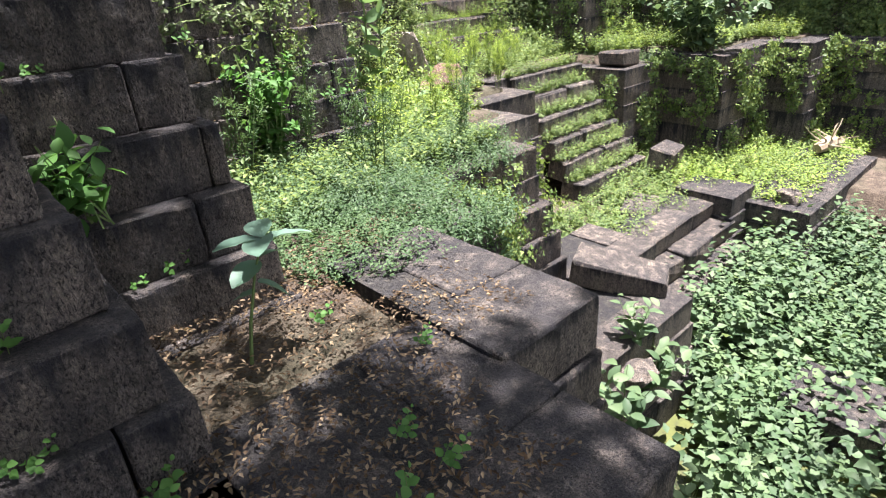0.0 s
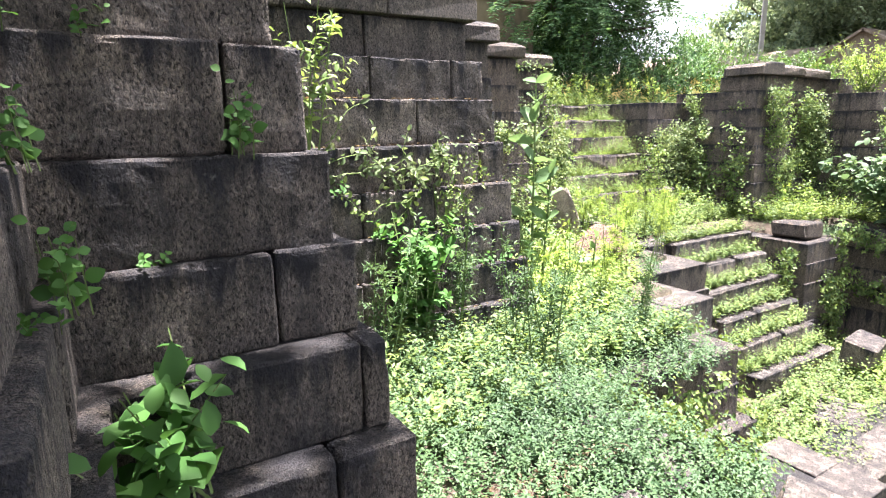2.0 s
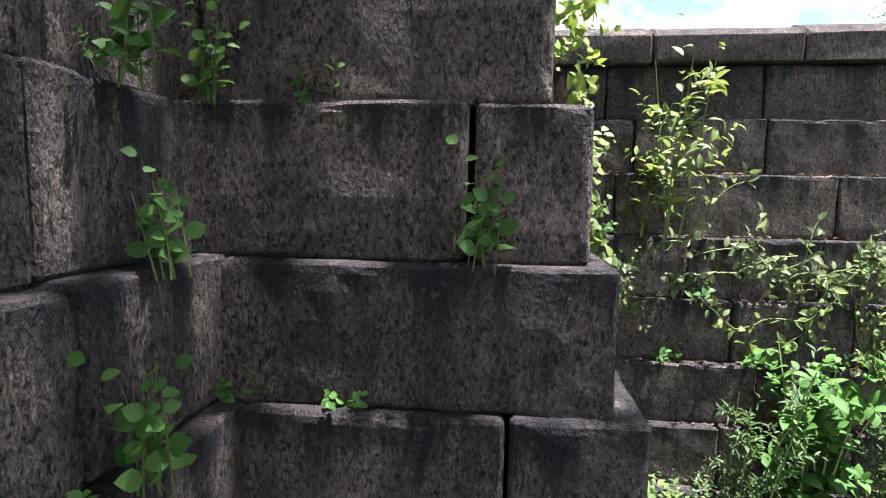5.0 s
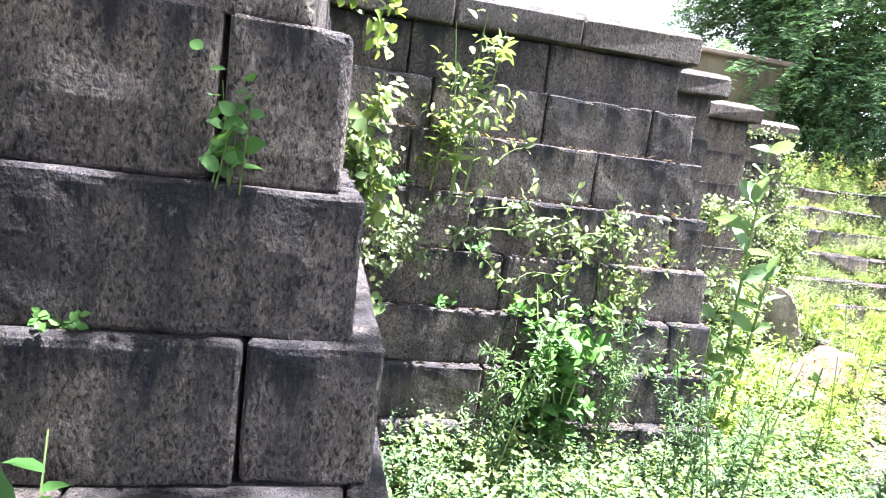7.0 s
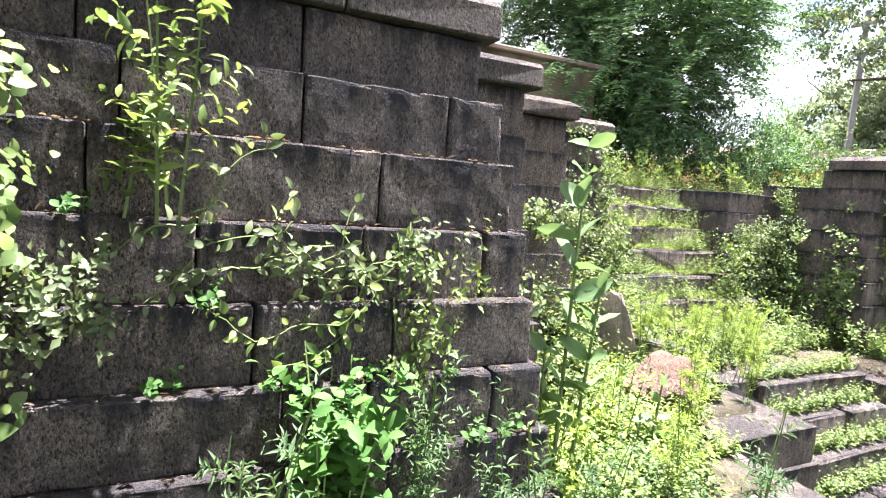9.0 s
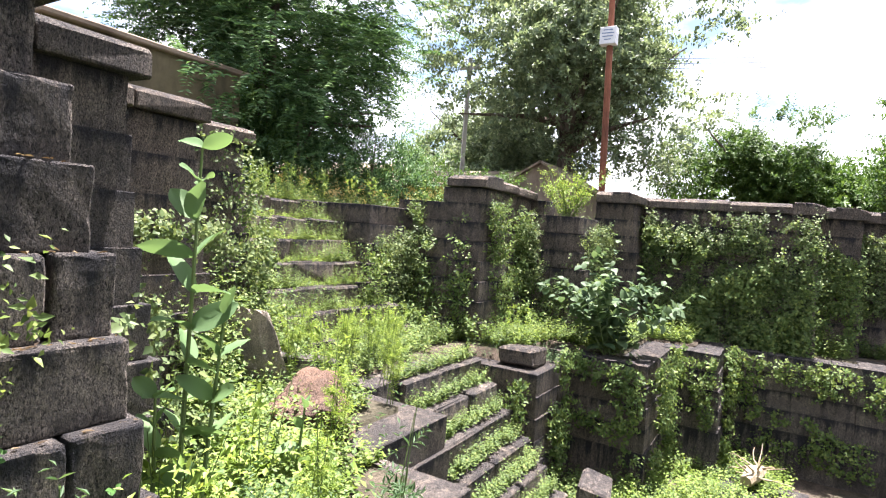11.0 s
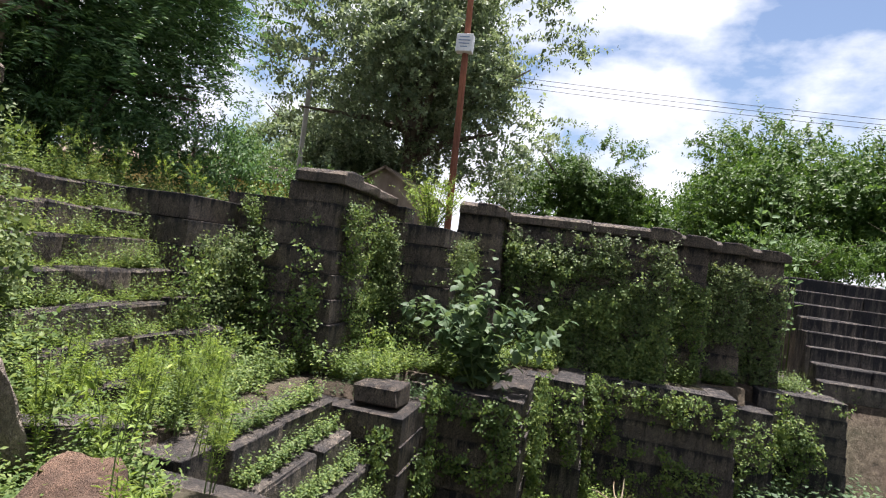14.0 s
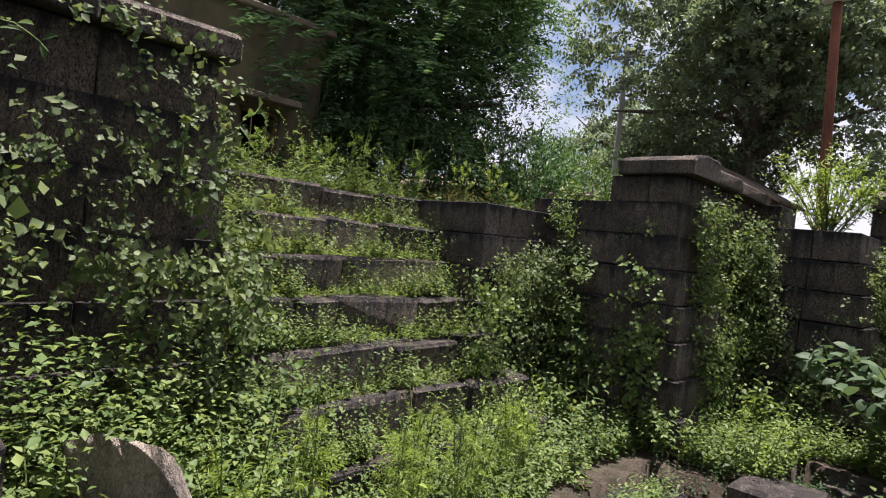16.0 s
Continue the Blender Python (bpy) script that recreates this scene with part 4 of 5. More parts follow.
# leaf litter on the ledge
_n = 4600
_p = rooted(0.1, 2.3, 0.4, 2.75, _n, lambda x, y: on_left(x, y) and (noise.noise((x * 1.7, y * 1.7, 7)) > -0.3 or (x < 1.3 and y > 1.3)))
_p[:, 2] = np.array([level(a, b) for a, b, _ in _p]) + 0.075
linked("leaf_litter", leaves_mesh("leaf_litter", _p + np.array([0, 0, 0.0]), nrng.normal(0, 1, (_n, 3)) * np.array([1, 1, 0.15]), nrng.normal(0, 0.25, (_n, 3)) + np.array([0, 0, 1.0]),
                                  nrng.uniform(0.012, 0.042, _n), nrng.uniform(0.006, 0.018, _n)), DRY_LEAF, None, "dry brown fallen leaves strewn on the ledge", "leaf litter", "stuff")

# pale grit and flakes on the ledges of the wall
_g = []
for _k in range(2, 8):
    for _ in range(70):
        _x = rng.uniform(0.9, 2.9 + C_OFFS[_k][0])
        _g.append((_x, 4.97 - C_OFFS[_k][1] + rng.uniform(0.0, 0.03) + 0.012, C_TOPS[_k] + 0.006))
_g = np.array(_g)
linked("ledge_grit", leaves_mesh("ledge_grit", _g, nrng.normal(0, 1, _g.shape) * np.array([1, 0.4, 0.1]), nrng.normal(0, 0.3, _g.shape) + np.array([0, 0, 1.0]), nrng.uniform(0.01, 0.05, len(_g)),
                                 nrng.uniform(0.006, 0.015, len(_g))), DRY_LEAF, None, "dry leaves and grit caught on the ledges of the wall", "leaf litter", "stuff")

# ---- climbing plants on the walls ----
DARK_VINE = "dark green creeper spread over the stone wall"
wall_vine("wall_creeper", 10.1, 10.3, 6.9, 8.3, -0.2, 1.8, (-1, 0, 0), 1700, 0.055, LEAF_IVY, DARK_VINE, holes=-0.08, climb=0.7)
wall_vine("wall_creeper", 9.8, 10.05, 6.8, 8.2, -0.2, 1.4, (-1, 0, 0.2), 800, 0.06, LEAF_COVER, "green creeper climbing the pier", holes=0.0, climb=0.7)
wall_vine("wall_creeper", 9.0, 10.2, 7.85, 8.1, -0.2, 1.7, (0, -1, 0), 1500, 0.05, LEAF_IVY, DARK_VINE, holes=-0.1, climb=0.6)
wall_vine("wall_creeper", 8.6, 8.95, 7.6, 8.6, -0.2, 1.2, (-1, 0, 0), 600, 0.05, LEAF_COVER, DARK_VINE, holes=-0.05, climb=0.6)
wall_vine("wall_creeper", 10.3, 12.0, 6.55, 6.8, -0.2, 2.0, (0, -1, 0), 2600, 0.05, LEAF_COVER, "green creeper hanging beside the pier", holes=-0.15, climb=0.4)
wall_vine("wall_creeper", 11.55, 11.75, 5.75, 6.8, -0.2, 1.7, (-1, 0, 0), 1800, 0.05, LEAF_IVY, DARK_VINE, holes=-0.15, climb=0.7)
wall_vine("wall_creeper", 11.7, 13.3, 5.45, 5.68, -0.2, 1.8, (0, -1, 0), 2400, 0.05, LEAF_IVY, DARK_VINE, holes=-0.15, climb=0.6)
wall_vine("wall_creeper", 13.75, 13.92, 2.1, 5.0, -0.2, 2.2, (-1, 0, 0), 4600, 0.055, LEAF_IVY, DARK_VINE, holes=-0.32, climb=0.35)
wall_vine("wall_creeper", 13.6, 13.85, 2.1, 5.0, -0.2, 1.9, (-1, 0, 0.2), 2000, 0.07, LEAF_COVER, "green creeper climbing the long wall", holes=-0.02, climb=0.4)
wall_vine("wall_creeper", 14.25, 14.42, 1.4, 2.1, -0.1, 1.9, (-1, 0, 0), 1200, 0.05, LEAF_COVER, DARK_VINE, holes=-0.2)
wall_vine("wall_creeper", 14.65, 14.82, 0.7, 1.5, -0.1, 2.0, (-1, 0, 0), 1200, 0.05, LEAF_IVY, DARK_VINE, holes=-0.2)
wall_vine("wall_creeper", 15.1, 15.27, -0.1, 0.8, -0.1, 1.9, (-1, 0, 0), 1200, 0.05, LEAF_IVY, DARK_VINE, holes=-0.2)
wall_vine("wall_creeper", 4.9, 6.5, 7.5, 7.75, -0.1, 1.3, (0, -1, 0), 700, 0.055, LEAF_IVY, DARK_VINE, holes=-0.15)
wall_vine("wall_creeper", 4.9, 6.5, 7.6, 7.78, 1.3, 2.4, (0, -1, 0), 190, 0.05, LEAF_IVY, "thin creeper climbing the upper part of the wall", holes=0.05)
wall_vine("wall_creeper", 6.35, 6.65, 7.6, 9.0, 0.2, 1.6, (1, 0, 0), 200, 0.06, LEAF_IVY, DARK_VINE, holes=0.0)
wall_vine("wall_creeper", 3.9, 5.3, 6.7, 6.95, -0.1, 1.5, (0, -1, 0), 500, 0.06, LEAF_IVY, DARK_VINE, holes=0.0)
wall_vine("wall_creeper", 3.3, 4.1, 5.3, 5.8, -0.1, 1.0, (0.6, -0.8, 0), 130, 0.06, LEAF_IVY, "green creeper in the corner of the wall", holes=0.0)
for _c in ((9.2, 5.4, 6.5, -1, 0), (10.4, 4.1, 5.5, -1, 0), (12.28, 3.4, 4.2, -1, 0), (13.28, 1.0, 3.3, -1, 0), (13.9, 0.2, 1.0, -1, 0), (14.5, -1.1, 0.2, -1, 0)):
    wall_vine("terrace_creeper", _c[0] - 0.12, _c[0], _c[1], _c[2], -1.9, -0.2, (-1, 0, 0), int(300 * (_c[2] - _c[1])), 0.06, LEAF_COVER, "creeper trailing over the terrace wall", holes=0.04)
for _x, _y, _l in ((9.3, 5.2, 1.1), (10.5, 4.0, 1.8), (12.4, 3.25, 1.0), (14.0, 0.1, 0.7)):
    wall_vine("terrace_creeper", _x, _x + _l, _y - 0.06, _y + 0.05, -1.9, -0.1, (0, -1, 0), int(240 * _l), 0.07, LEAF_COVER, "bright creeper hanging in the corner of the terrace wall", holes=0.05)
wall_vine("terrace_creeper", 2.3, 4.5, 3.2, 3.36, -1.6, -0.25, (0, -1, 0), 500, 0.055, LEAF_COVER, "bushy creeper hanging over the terrace edge", holes=0.0)
wall_vine("terrace_creeper", 4.5, 4.72, 3.3, 4.4, -1.6, -0.3, (1, 0, 0), 260, 0.055, LEAF_COVER, "bushy creeper hanging over the terrace edge", holes=0.0)
trailing_vine("ledge_vine", [(1.6 + 0.06 * i + rng.uniform(-0.05, 0.05), 4.76, 1.25 + 0.12 * math.sin(i * 1.3) + rng.uniform(-0.05, 0.08), rng.uniform(-60, 60) + 180 * (i % 2)) for i in range(17)],
              0.42, 0.062, 0.5, LEAF_PALE, "pale leafy vine trailing along a ledge of the wall", 61, 0.25)
trailing_vine("ledge_vine", [(2.3 + 0.07 * i, 4.7, 1.2 - 0.05 * i, -90 + rng.uniform(-30, 30)) for i in range(6)], 0.7, 0.055, 0.55, LEAF_COVER, "green leafy vine hanging down the wall joints", 62, 0.3)
trailing_vine("hanging_shoots", [(4.75 + 0.22 * i + rng.uniform(-0.08, 0.08), 7.66, rng.uniform(0.9, 2.5), rng.choice((85, -85)) + rng.uniform(-30, 30)) for i in range(9)], 0.75, 0.07, 0.5, LEAF_COVER,
              "leafy shoots of a climber spread over the upper wall", 63, 0.0)
wall_vine("hanging_vine", 2.45, 2.8, 4.63, 4.72, 0.6, 1.5, (0, -1, 0), 60, 0.05, LEAF_COVER, "thin green vine hanging down the wall", holes=-0.1, aspect=0.5)
wall_vine("hanging_vine", 1.05, 1.4, 4.6, 4.8, 0.95, 1.25, (0, -1, 0), 60, 0.055, LEAF_PALE, "pale leafy vine on a ledge of the wall", holes=-0.2, aspect=0.55)
for _z0, _z1, _n, _m in ((2.0, 2.5, 26, LEAF_YELLOW), (1.25, 1.85, 60, LEAF_COVER), (0.55, 0.85, 20, LEAF_COVER)):
    wall_vine("corner_vine", 0.86, 1.08, 4.35, 4.72, _z0, _z1, (0.6, -0.8, 0), _n, 0.075, _m, "broad-leaved green vine hanging in the corner of the walls", holes=-0.35, shape=BROAD)

# ---- single plants ----
shrub = weed("wall_shrub", 0.95, 5, 20, 0.1, 0.42, LEAF_COVER, "green leafy shrub rooted in a joint of the wall", "shrub", lean=0.13, broad=True, side=3)
shrub.matrix_basis = pose(1.55, 4.78, 1.4, 8, 0, 0)
shrub2 = weed("wall_foot_shrub", 1.0, 16, 20, 0.115, 0.62, LEAF_JOINT, "broad-leaved dark green shrub at the foot of the wall", "shrub", lean=0.22, broad=True, side=2)
shrub2.matrix_basis = pose(2.15, 4.42, 0.0)
shrub3 = weed("feathery_weed", 0.95, 4, 34, 0.075, 0.22, LEAF_FEATHER, "tall feathery green weed beside the wall", "weed", lean=0.1, side=4, group="feathery weeds")
strew(shrub3, [(2.5, 4.4, 0), (2.6, 3.6, -0.1), (2.75, 4.1, -0.05), (3.3, 4.3, -0.1), (1.75, 4.2, 0.0), (3.9, 3.95, -0.12)], 0.7, 1.1)
thin = weed("wispy_weed", 1.0, 3, 60, 0.06, 0.14, LEAF_YELLOW, "tall wispy yellow-green weed with fine leaves", "weed", lean=0.1, side=7, group="wispy weeds")
strew(thin, [(4.05, 4.42, -0.15), (4.9, 5.15, -0.15), (6.4, 5.75, -0.15), (6.2, 6.35, -0.15), (6.75, 6.5, -0.15), (7.0, 6.9, -0.15), (6.9, 6.2, -0.15), (7.2, 6.6, -0.15), (6.5, 6.9, -0.15), (7.4, 7.1, -0.1), (7.5, 6.75, -0.15), (7.9, 6.8, -0.15), (6.0, 6.6, -0.15), (8.2, 6.9, -0.15)], 0.6, 1.0)
leafy = weed("yellow_green_weed", 0.75, 5, 16, 0.08, 0.4, LEAF_YELLOW, "bright yellow-green leafy weed", "weed", lean=0.2, side=2, group="leafy weeds")
strew(leafy, [(3.45, 4.75, -0.1), (3.2, 4.6, -0.1), (3.65, 4.95, -0.1), (3.35, 5.0, 0.0), (9.9, 5.95, -0.15), (8.7, 7.3, -0.15), (7.9, 7.0, -0.15), (4.3, 5.2, -0.12), (6.1, 6.2, -0.12)], 0.7, 1.1)
spike = weed("spiky_weed", 0.8, 3, 40, 0.05, 0.35, LEAF_YELLOW, "upright spiky weed with dense small leaves", "weed", lean=0.08, side=3, group="spiky weeds at the head of the steps")
strew(spike, [(6.4 + 0.2 * i + rng.uniform(-0.1, 0.1), 9.35 + rng.uniform(0, 0.7), UP - 0.05) for i in range(15) if i not in (4, 5)] + [(9.4, 9.6, UP), (9.8, 8.7, UP), (9.6, 9.1, UP)], 0.6, 1.1)
bush = weed("broad_leaved_bush", 1.7, 17, 18, 0.2, 0.72, LEAF_BIG, "bushy plant with broad grey-green leaves on the terrace edge", "bush", lean=0.42, broad=True, side=4)
bush.matrix_basis = pose(10.85, 4.75, -0.2)
ub = weed("yellow_bush", 1.15, 30, 22, 0.08, 0.4, LEAF_YELLOW, "bright yellow-green bush growing on top of the wall", "bush", lean=0.5, side=3)
ub.matrix_basis = pose(12.2, 6.1, 1.9)
ub2 = weed("wall_top_bush", 0.7, 12, 16, 0.07, 0.45, LEAF_COVER, "green bush growing beside the capped pier", "bush", lean=0.5, side=3)
ub2.matrix_basis = pose(10.1, 7.95, 1.5)
small = weed("ledge_weed", 0.08, 3, 6, 0.042, 0.75, LEAF_JOINT, "small round-leaved weed growing in a wall joint", "weed", lean=0.4, broad=True, side=0, bias=(0, -0.9, 0.6), group="weeds in the wall joints")
strew(small, [(1.75, 4.7, 1.07), (2.4, 4.63, 0.755), (1.95, 4.63, 0.755), (2.6, 4.57, 0.45), (1.6, 4.63, 0.755), (2.75, 4.63, 0.755), (3.1, 4.57, 0.45), (2.2, 4.5, 0.14), (1.3, 4.78, 1.39), (2.9, 4.57, 0.45),
              (0.41, 2.75, 1.165), (0.14, 2.73, 1.165), (0.2, 2.73, 1.165), (0.35, 2.8, 1.785), (0.43, 2.79, 1.165), (0.68, 2.46, 0.25), (0.48, 2.44, 0.25), (-0.09, 1.6, 0.56), (-0.05, 1.54, 0.25), (-0.08, 1.55, 0.25),
              (-0.05, 1.62, 0.56), (0.22, 1.45, 0.0), (-0.3, 1.75, 1.165), (0.18, 2.25, 1.165), (0.13, 2.45, 1.785), (1.29, 1.45, 0.02), (0.89, 1.09, 0.02), (0.91, 0.85, 0.02), (0.72, 0.87, 0.02), (1.08, 1.91, 0.02)], 0.6, 1.2, 5, 40)
round_w = weed("round_leaved_weed", 0.17, 5, 8, 0.042, 0.85, LEAF_JOINT, "round-leaved climber in a joint of the wall", "weed", lean=0.13, spread=0.07, broad=True, side=0, lift=0.3, bias=(0, -1.5, 0.4), group="climbers in the wall joints")
strew(round_w, [(0.66, 2.74, 1.467), (0.16, 2.54, 1.467), (0.21, 2.38, 1.165), (0.11, 2.72, 1.785), (0.12, 2.5, 1.785)], 0.85, 1.2, 8, 40)
clump = weed("corner_clump", 0.32, 11, 9, 0.085, 0.65, LEAF_JOINT, "leafy green clump between two wall corners", "weed", lean=0.6, broad=True, side=1)
clump.matrix_basis = pose(0.4, 2.5, 0.6) @ Matrix.Scale(1.4, 4)
foot = weed("bushy_weed", 0.6, 9, 12, 0.1, 0.5, LEAF_COVER, "bushy broad-leaved weed at the foot of the wall", "weed", lean=0.4, broad=True, side=2, group="bushy weeds")
strew(foot, [(5.3, 6.75, -0.1), (5.75, 7.1, -0.1), (6.1, 7.35, -0.1), (5.5, 7.35, -0.1), (6.2, 6.95, -0.1), (4.7, 6.4, -0.1), (5.0, 6.6, -0.1), (4.3, 5.9, -0.1), (5.85, 7.5, 0.2), (5.1, 7.0, -0.1), (5.6, 6.95, -0.1),
             (4.5, 6.1, -0.1), (5.95, 7.2, 0.1), (6.25, 7.5, 0.1), (5.4, 7.1, 0.1), (6.45, 7.25, -0.1), (6.55, 7.6, 0.2), (6.6, 8.0, 0.55), (9.3, 7.2, -0.1), (9.7, 6.6, -0.1), (10.9, 6.2, -0.1), (11.3, 5.3, -0.1)], 0.7, 1.2, 12)
low_plant = weed("broad_leaved_plant", 0.55, 5, 7, 0.2, 0.55, LEAF_BIG, "green plant with broad pointed leaves on the low wall", "plant", lean=0.45, broad=True, side=0, group="broad plants on the low walls")
strew(low_plant, [(4.1, 2.0, -1.75), (3.3, 1.6, -1.9), (2.9, 0.9, -2.2), (4.4, 1.9, -2.4)], 0.8, 1.2, 4)


def teak_sapling():
    plant = tagged(new("teak_sapling"), "young sapling with a few large drooping blue-green leaves", "sapling")
    bm = bmesh.new()
    tube(bm, [(0, 0, -0.03), (0.04, 0.01, 0.15), (0.12, 0.05, 0.34), (0.2, 0.09, 0.47)], [0.009, 0.008, 0.006, 0.004], 6)
    part("stem", bm, STEM, plant)
    for i, (z, head, tilt, ln) in enumerate(((0.47, -20, 8, 0.2), (0.465, 75, 6, 0.2), (0.47, 150, 10, 0.22), (0.455, -100, 2, 0.22), (0.4, -55, -12, 0.18), (0.38, 115, -6, 0.18), (0.3, -95, -38, 0.18), (0.26, 40, -14, 0.12))):
        big_leaf("leaf", ln, ln * 0.6, LEAF_TEAK, plant, (0.2 * z / 0.47, 0.09 * z / 0.47, z), head, tilt, rng.uniform(-12, 12), 0.12, i)
    plant.matrix_basis = pose(0.68, 1.94, 0.0)


def milkweed(at, height, pairs, label, leaf_len, seed, lean=(0.05, 0.0)):
    r = random.Random(seed)
    plant = tagged(new("milkweed"), label, "shrub", "milkweed shrubs")
    bm = bmesh.new()
    tube(bm, [(0, 0, -0.05), (lean[0] * 0.4, lean[1] * 0.4, height * 0.4), (lean[0], lean[1], height)], [0.014, 0.011, 0.006], 7)
    part("stem", bm, STEM, plant)
    for i in range(pairs):
        s = 0.3 + 0.7 * i / (pairs - 1)
        ang = 90 * i + r.uniform(-18, 18)
        ln = leaf_len * (1.0 if i < pairs - 2 else 0.8)
        for k in (0, 180):
            big_leaf("leaf", ln * r.uniform(0.85, 1.1), ln * r.uniform(0.4, 0.54), LEAF_MILK, plant, (lean[0] * s, lean[1] * s, height * s), ang + k + r.uniform(-10, 10),
                     15 + 45 * (i / pairs) + r.uniform(-30, 30), r.uniform(-55, 55), r.uniform(0.05, 0.3), seed * 50 + i * 2 + k)
    plant.matrix_basis = pose(*at)
    return plant


teak_sapling()
milkweed((3.58, 4.9, -0.05), 1.92, 9, "tall milkweed with large oval grey-green leaves beside the wall", 0.23, 2, (0.02, 0.0))
milkweed((3.66, 4.86, -0.05), 1.15, 5, "milkweed shoot with large oval leaves beside the wall", 0.2, 3, (0.05, -0.05))
milkweed((3.5, 4.95, -0.05), 0.8, 5, "milkweed shoot with large oval leaves beside the wall", 0.19, 4, (-0.08, -0.08))
milkweed((4.5, 5.05, -0.1), 0.5, 4, "small milkweed with pale oval leaves among the weeds", 0.16, 5)
for _i, (_x, _y, _h) in enumerate(((16.5, -0.6, 2.2), (16.9, -0.2, 2.0), (16.2, 0.1, 1.7), (17.2, -0.9, 1.6))):
    milkweed((_x, _y, level(_x, _y)), _h + UP - level(_x, _y), 11, "tall milkweed shrub rising behind the wall end", 0.19, 10 + _i, (0.15 * (-1) ** _i, 0.1))


def driftwood():
    wood = tagged(new("driftwood"), "bleached tangle of dead roots lying on the terrace", "driftwood")
    r = random.Random(9)
    bm = bmesh.new()
    tube(bm, [(-0.3, 0.1, 0.08), (0, 0, 0.14), (0.35, -0.1, 0.1)], [0.09, 0.13, 0.07], 8)
    part("log", bm, DRY_STEM, wood)
    for i in range(11):
        a = r.uniform(0, 6.28)
        bm = bmesh.new()
        p = Vector((r.uniform(-0.2, 0.2), r.uniform(-0.1, 0.1), 0.15))
        pts = [p]
        d = Vector((math.cos(a), math.sin(a), r.uniform(0.2, 0.9)))
        for _ in range(4):
            d = (d + Vector([r.gauss(0, 0.35) for _ in range(3)])).normalized()
            pts.append(pts[-1] + d * 0.13)
        tube(bm, pts, [0.022, 0.017, 0.012, 0.008, 0.004], 5)
        part("root", bm, DRY_STEM, wood)
    wood.matrix_basis = pose(12.0, 2.7, -1.95)


driftwood()

# ---- trees ----
def tree(name, at, height, trunk_r, crown, clumps, leaves_each, leaf, aspect, mat, label, seed, limbs=7, flat=False, droop=0.0, sprig=0.7, fork=0.3, low=0.0):
    """A tapered trunk, limbs and a crown of leaf sprigs. crown: radius and height of the crown; fork: where the limbs part."""
    r = random.Random(seed)
    t = tagged(new(name), label, "tree")
    bm = bmesh.new()
    fk = height * fork
    tube(bm, [(0, 0, -0.3), (r.uniform(-0.1, 0.1), 0, fk * 0.5), (r.uniform(-0.2, 0.2), r.uniform(-0.2, 0.2), fk), (0.1, 0.1, height * 0.8)],
         [trunk_r * 1.25, trunk_r, trunk_r * 0.8, trunk_r * 0.2], 9)
    part("trunk", bm, BARK, t)
    cr, ch = crown
    cz = height - ch / 2
    tips = []
    for i in range(limbs):
        a = 6.283 * i / limbs + r.uniform(-0.3, 0.3)
        rad, z = cr * r.uniform(0.5, 0.95), cz + ch * r.uniform(-0.35, 0.45)
        z0 = fk * r.uniform(0.9, 1.3)
        mid = (math.cos(a) * rad * 0.4, math.sin(a) * rad * 0.4, (z0 + z) / 2 + 0.2)
        tip = (math.cos(a) * rad, math.sin(a) * rad, z)
        bm = bmesh.new()
        tube(bm, [(0, 0, z0), mid, tip], [trunk_r * 0.5, trunk_r * 0.3, trunk_r * 0.08], 6)
        part("limb", bm, BARK, t)
        tips.append(tip)
    base, way, h = [], [], []
    lumps = [Vector([r.gauss(0, 1) for _ in range(3)]).normalized() for _ in range(16)]
    lump_r = [r.uniform(0.62, 1.25) for _ in lumps]
    while len(base) < clumps:
        d = Vector([r.gauss(0, 1) for _ in range(3)]).normalized()
        k = max(range(16), key=lambda q: d.dot(lumps[q]))
        s = (r.random() ** 0.45) * lump_r[k]
        p = Vector((d.x * cr * s, d.y * cr * s, cz + d.z * ch / 2 * s))
        if noise.noise(p * (2.2 / cr) + Vector((seed, 0, 0))) < -0.22 or p.z < low:
            continue
        base.append(p)
        way.append((d.x + r.gauss(0, 0.5), d.y + r.gauss(0, 0.5), d.z * 0.5 - droop + r.gauss(0, 0.4)))
        h.append(sprig * r.uniform(0.6, 1.3))
    base, way, h = np.array([tuple(b) for b in base]), np.array(way), np.array(h)
    me = leaves_mesh("crown", *sprig_leaves(base, way, h, leaves_each, np.full(len(base), leaf), aspect, 0.35, 1.0, 0.1, flat=flat))
    linked("crown", me, mat, t)
    t.matrix_basis = pose(*at)
    return t


tree("rain_tree", (12.15, 14.1, UP), 10.0, 0.26, (3.75, 10.4), 4600, 30, 0.18, 0.3, LEAF_TREE_DARK, "dense dark green tree with feathery fronds behind the steps", 4, flat=True, droop=0.3, sprig=1.1, fork=0.15, low=0.2)
tree("grey_leaved_tree", (27.5, 11.6, UP), 14.0, 0.42, (5.8, 11.5), 3600, 20, 0.25, 0.62, LEAF_TREE_GREY, "tall spreading tree with grey-green leaves behind the pole", 7, limbs=10, droop=0.25, sprig=1.1, fork=0.28, low=2.6)
tree("far_tree", (36, 4.3, UP), 6.4, 0.3, (4.0, 5.6), 2600, 18, 0.22, 0.6, LEAF_TREE_FRESH, "rounded bright green tree beyond the wall", 11, sprig=0.9, low=0.3)
tree("far_tree", (32, -4.5, UP), 6.8, 0.3, (4.6, 5.6), 2600, 18, 0.22, 0.6, LEAF_TREE_FRESH, "rounded bright green tree beyond the wall", 12, sprig=0.9, low=0.3)
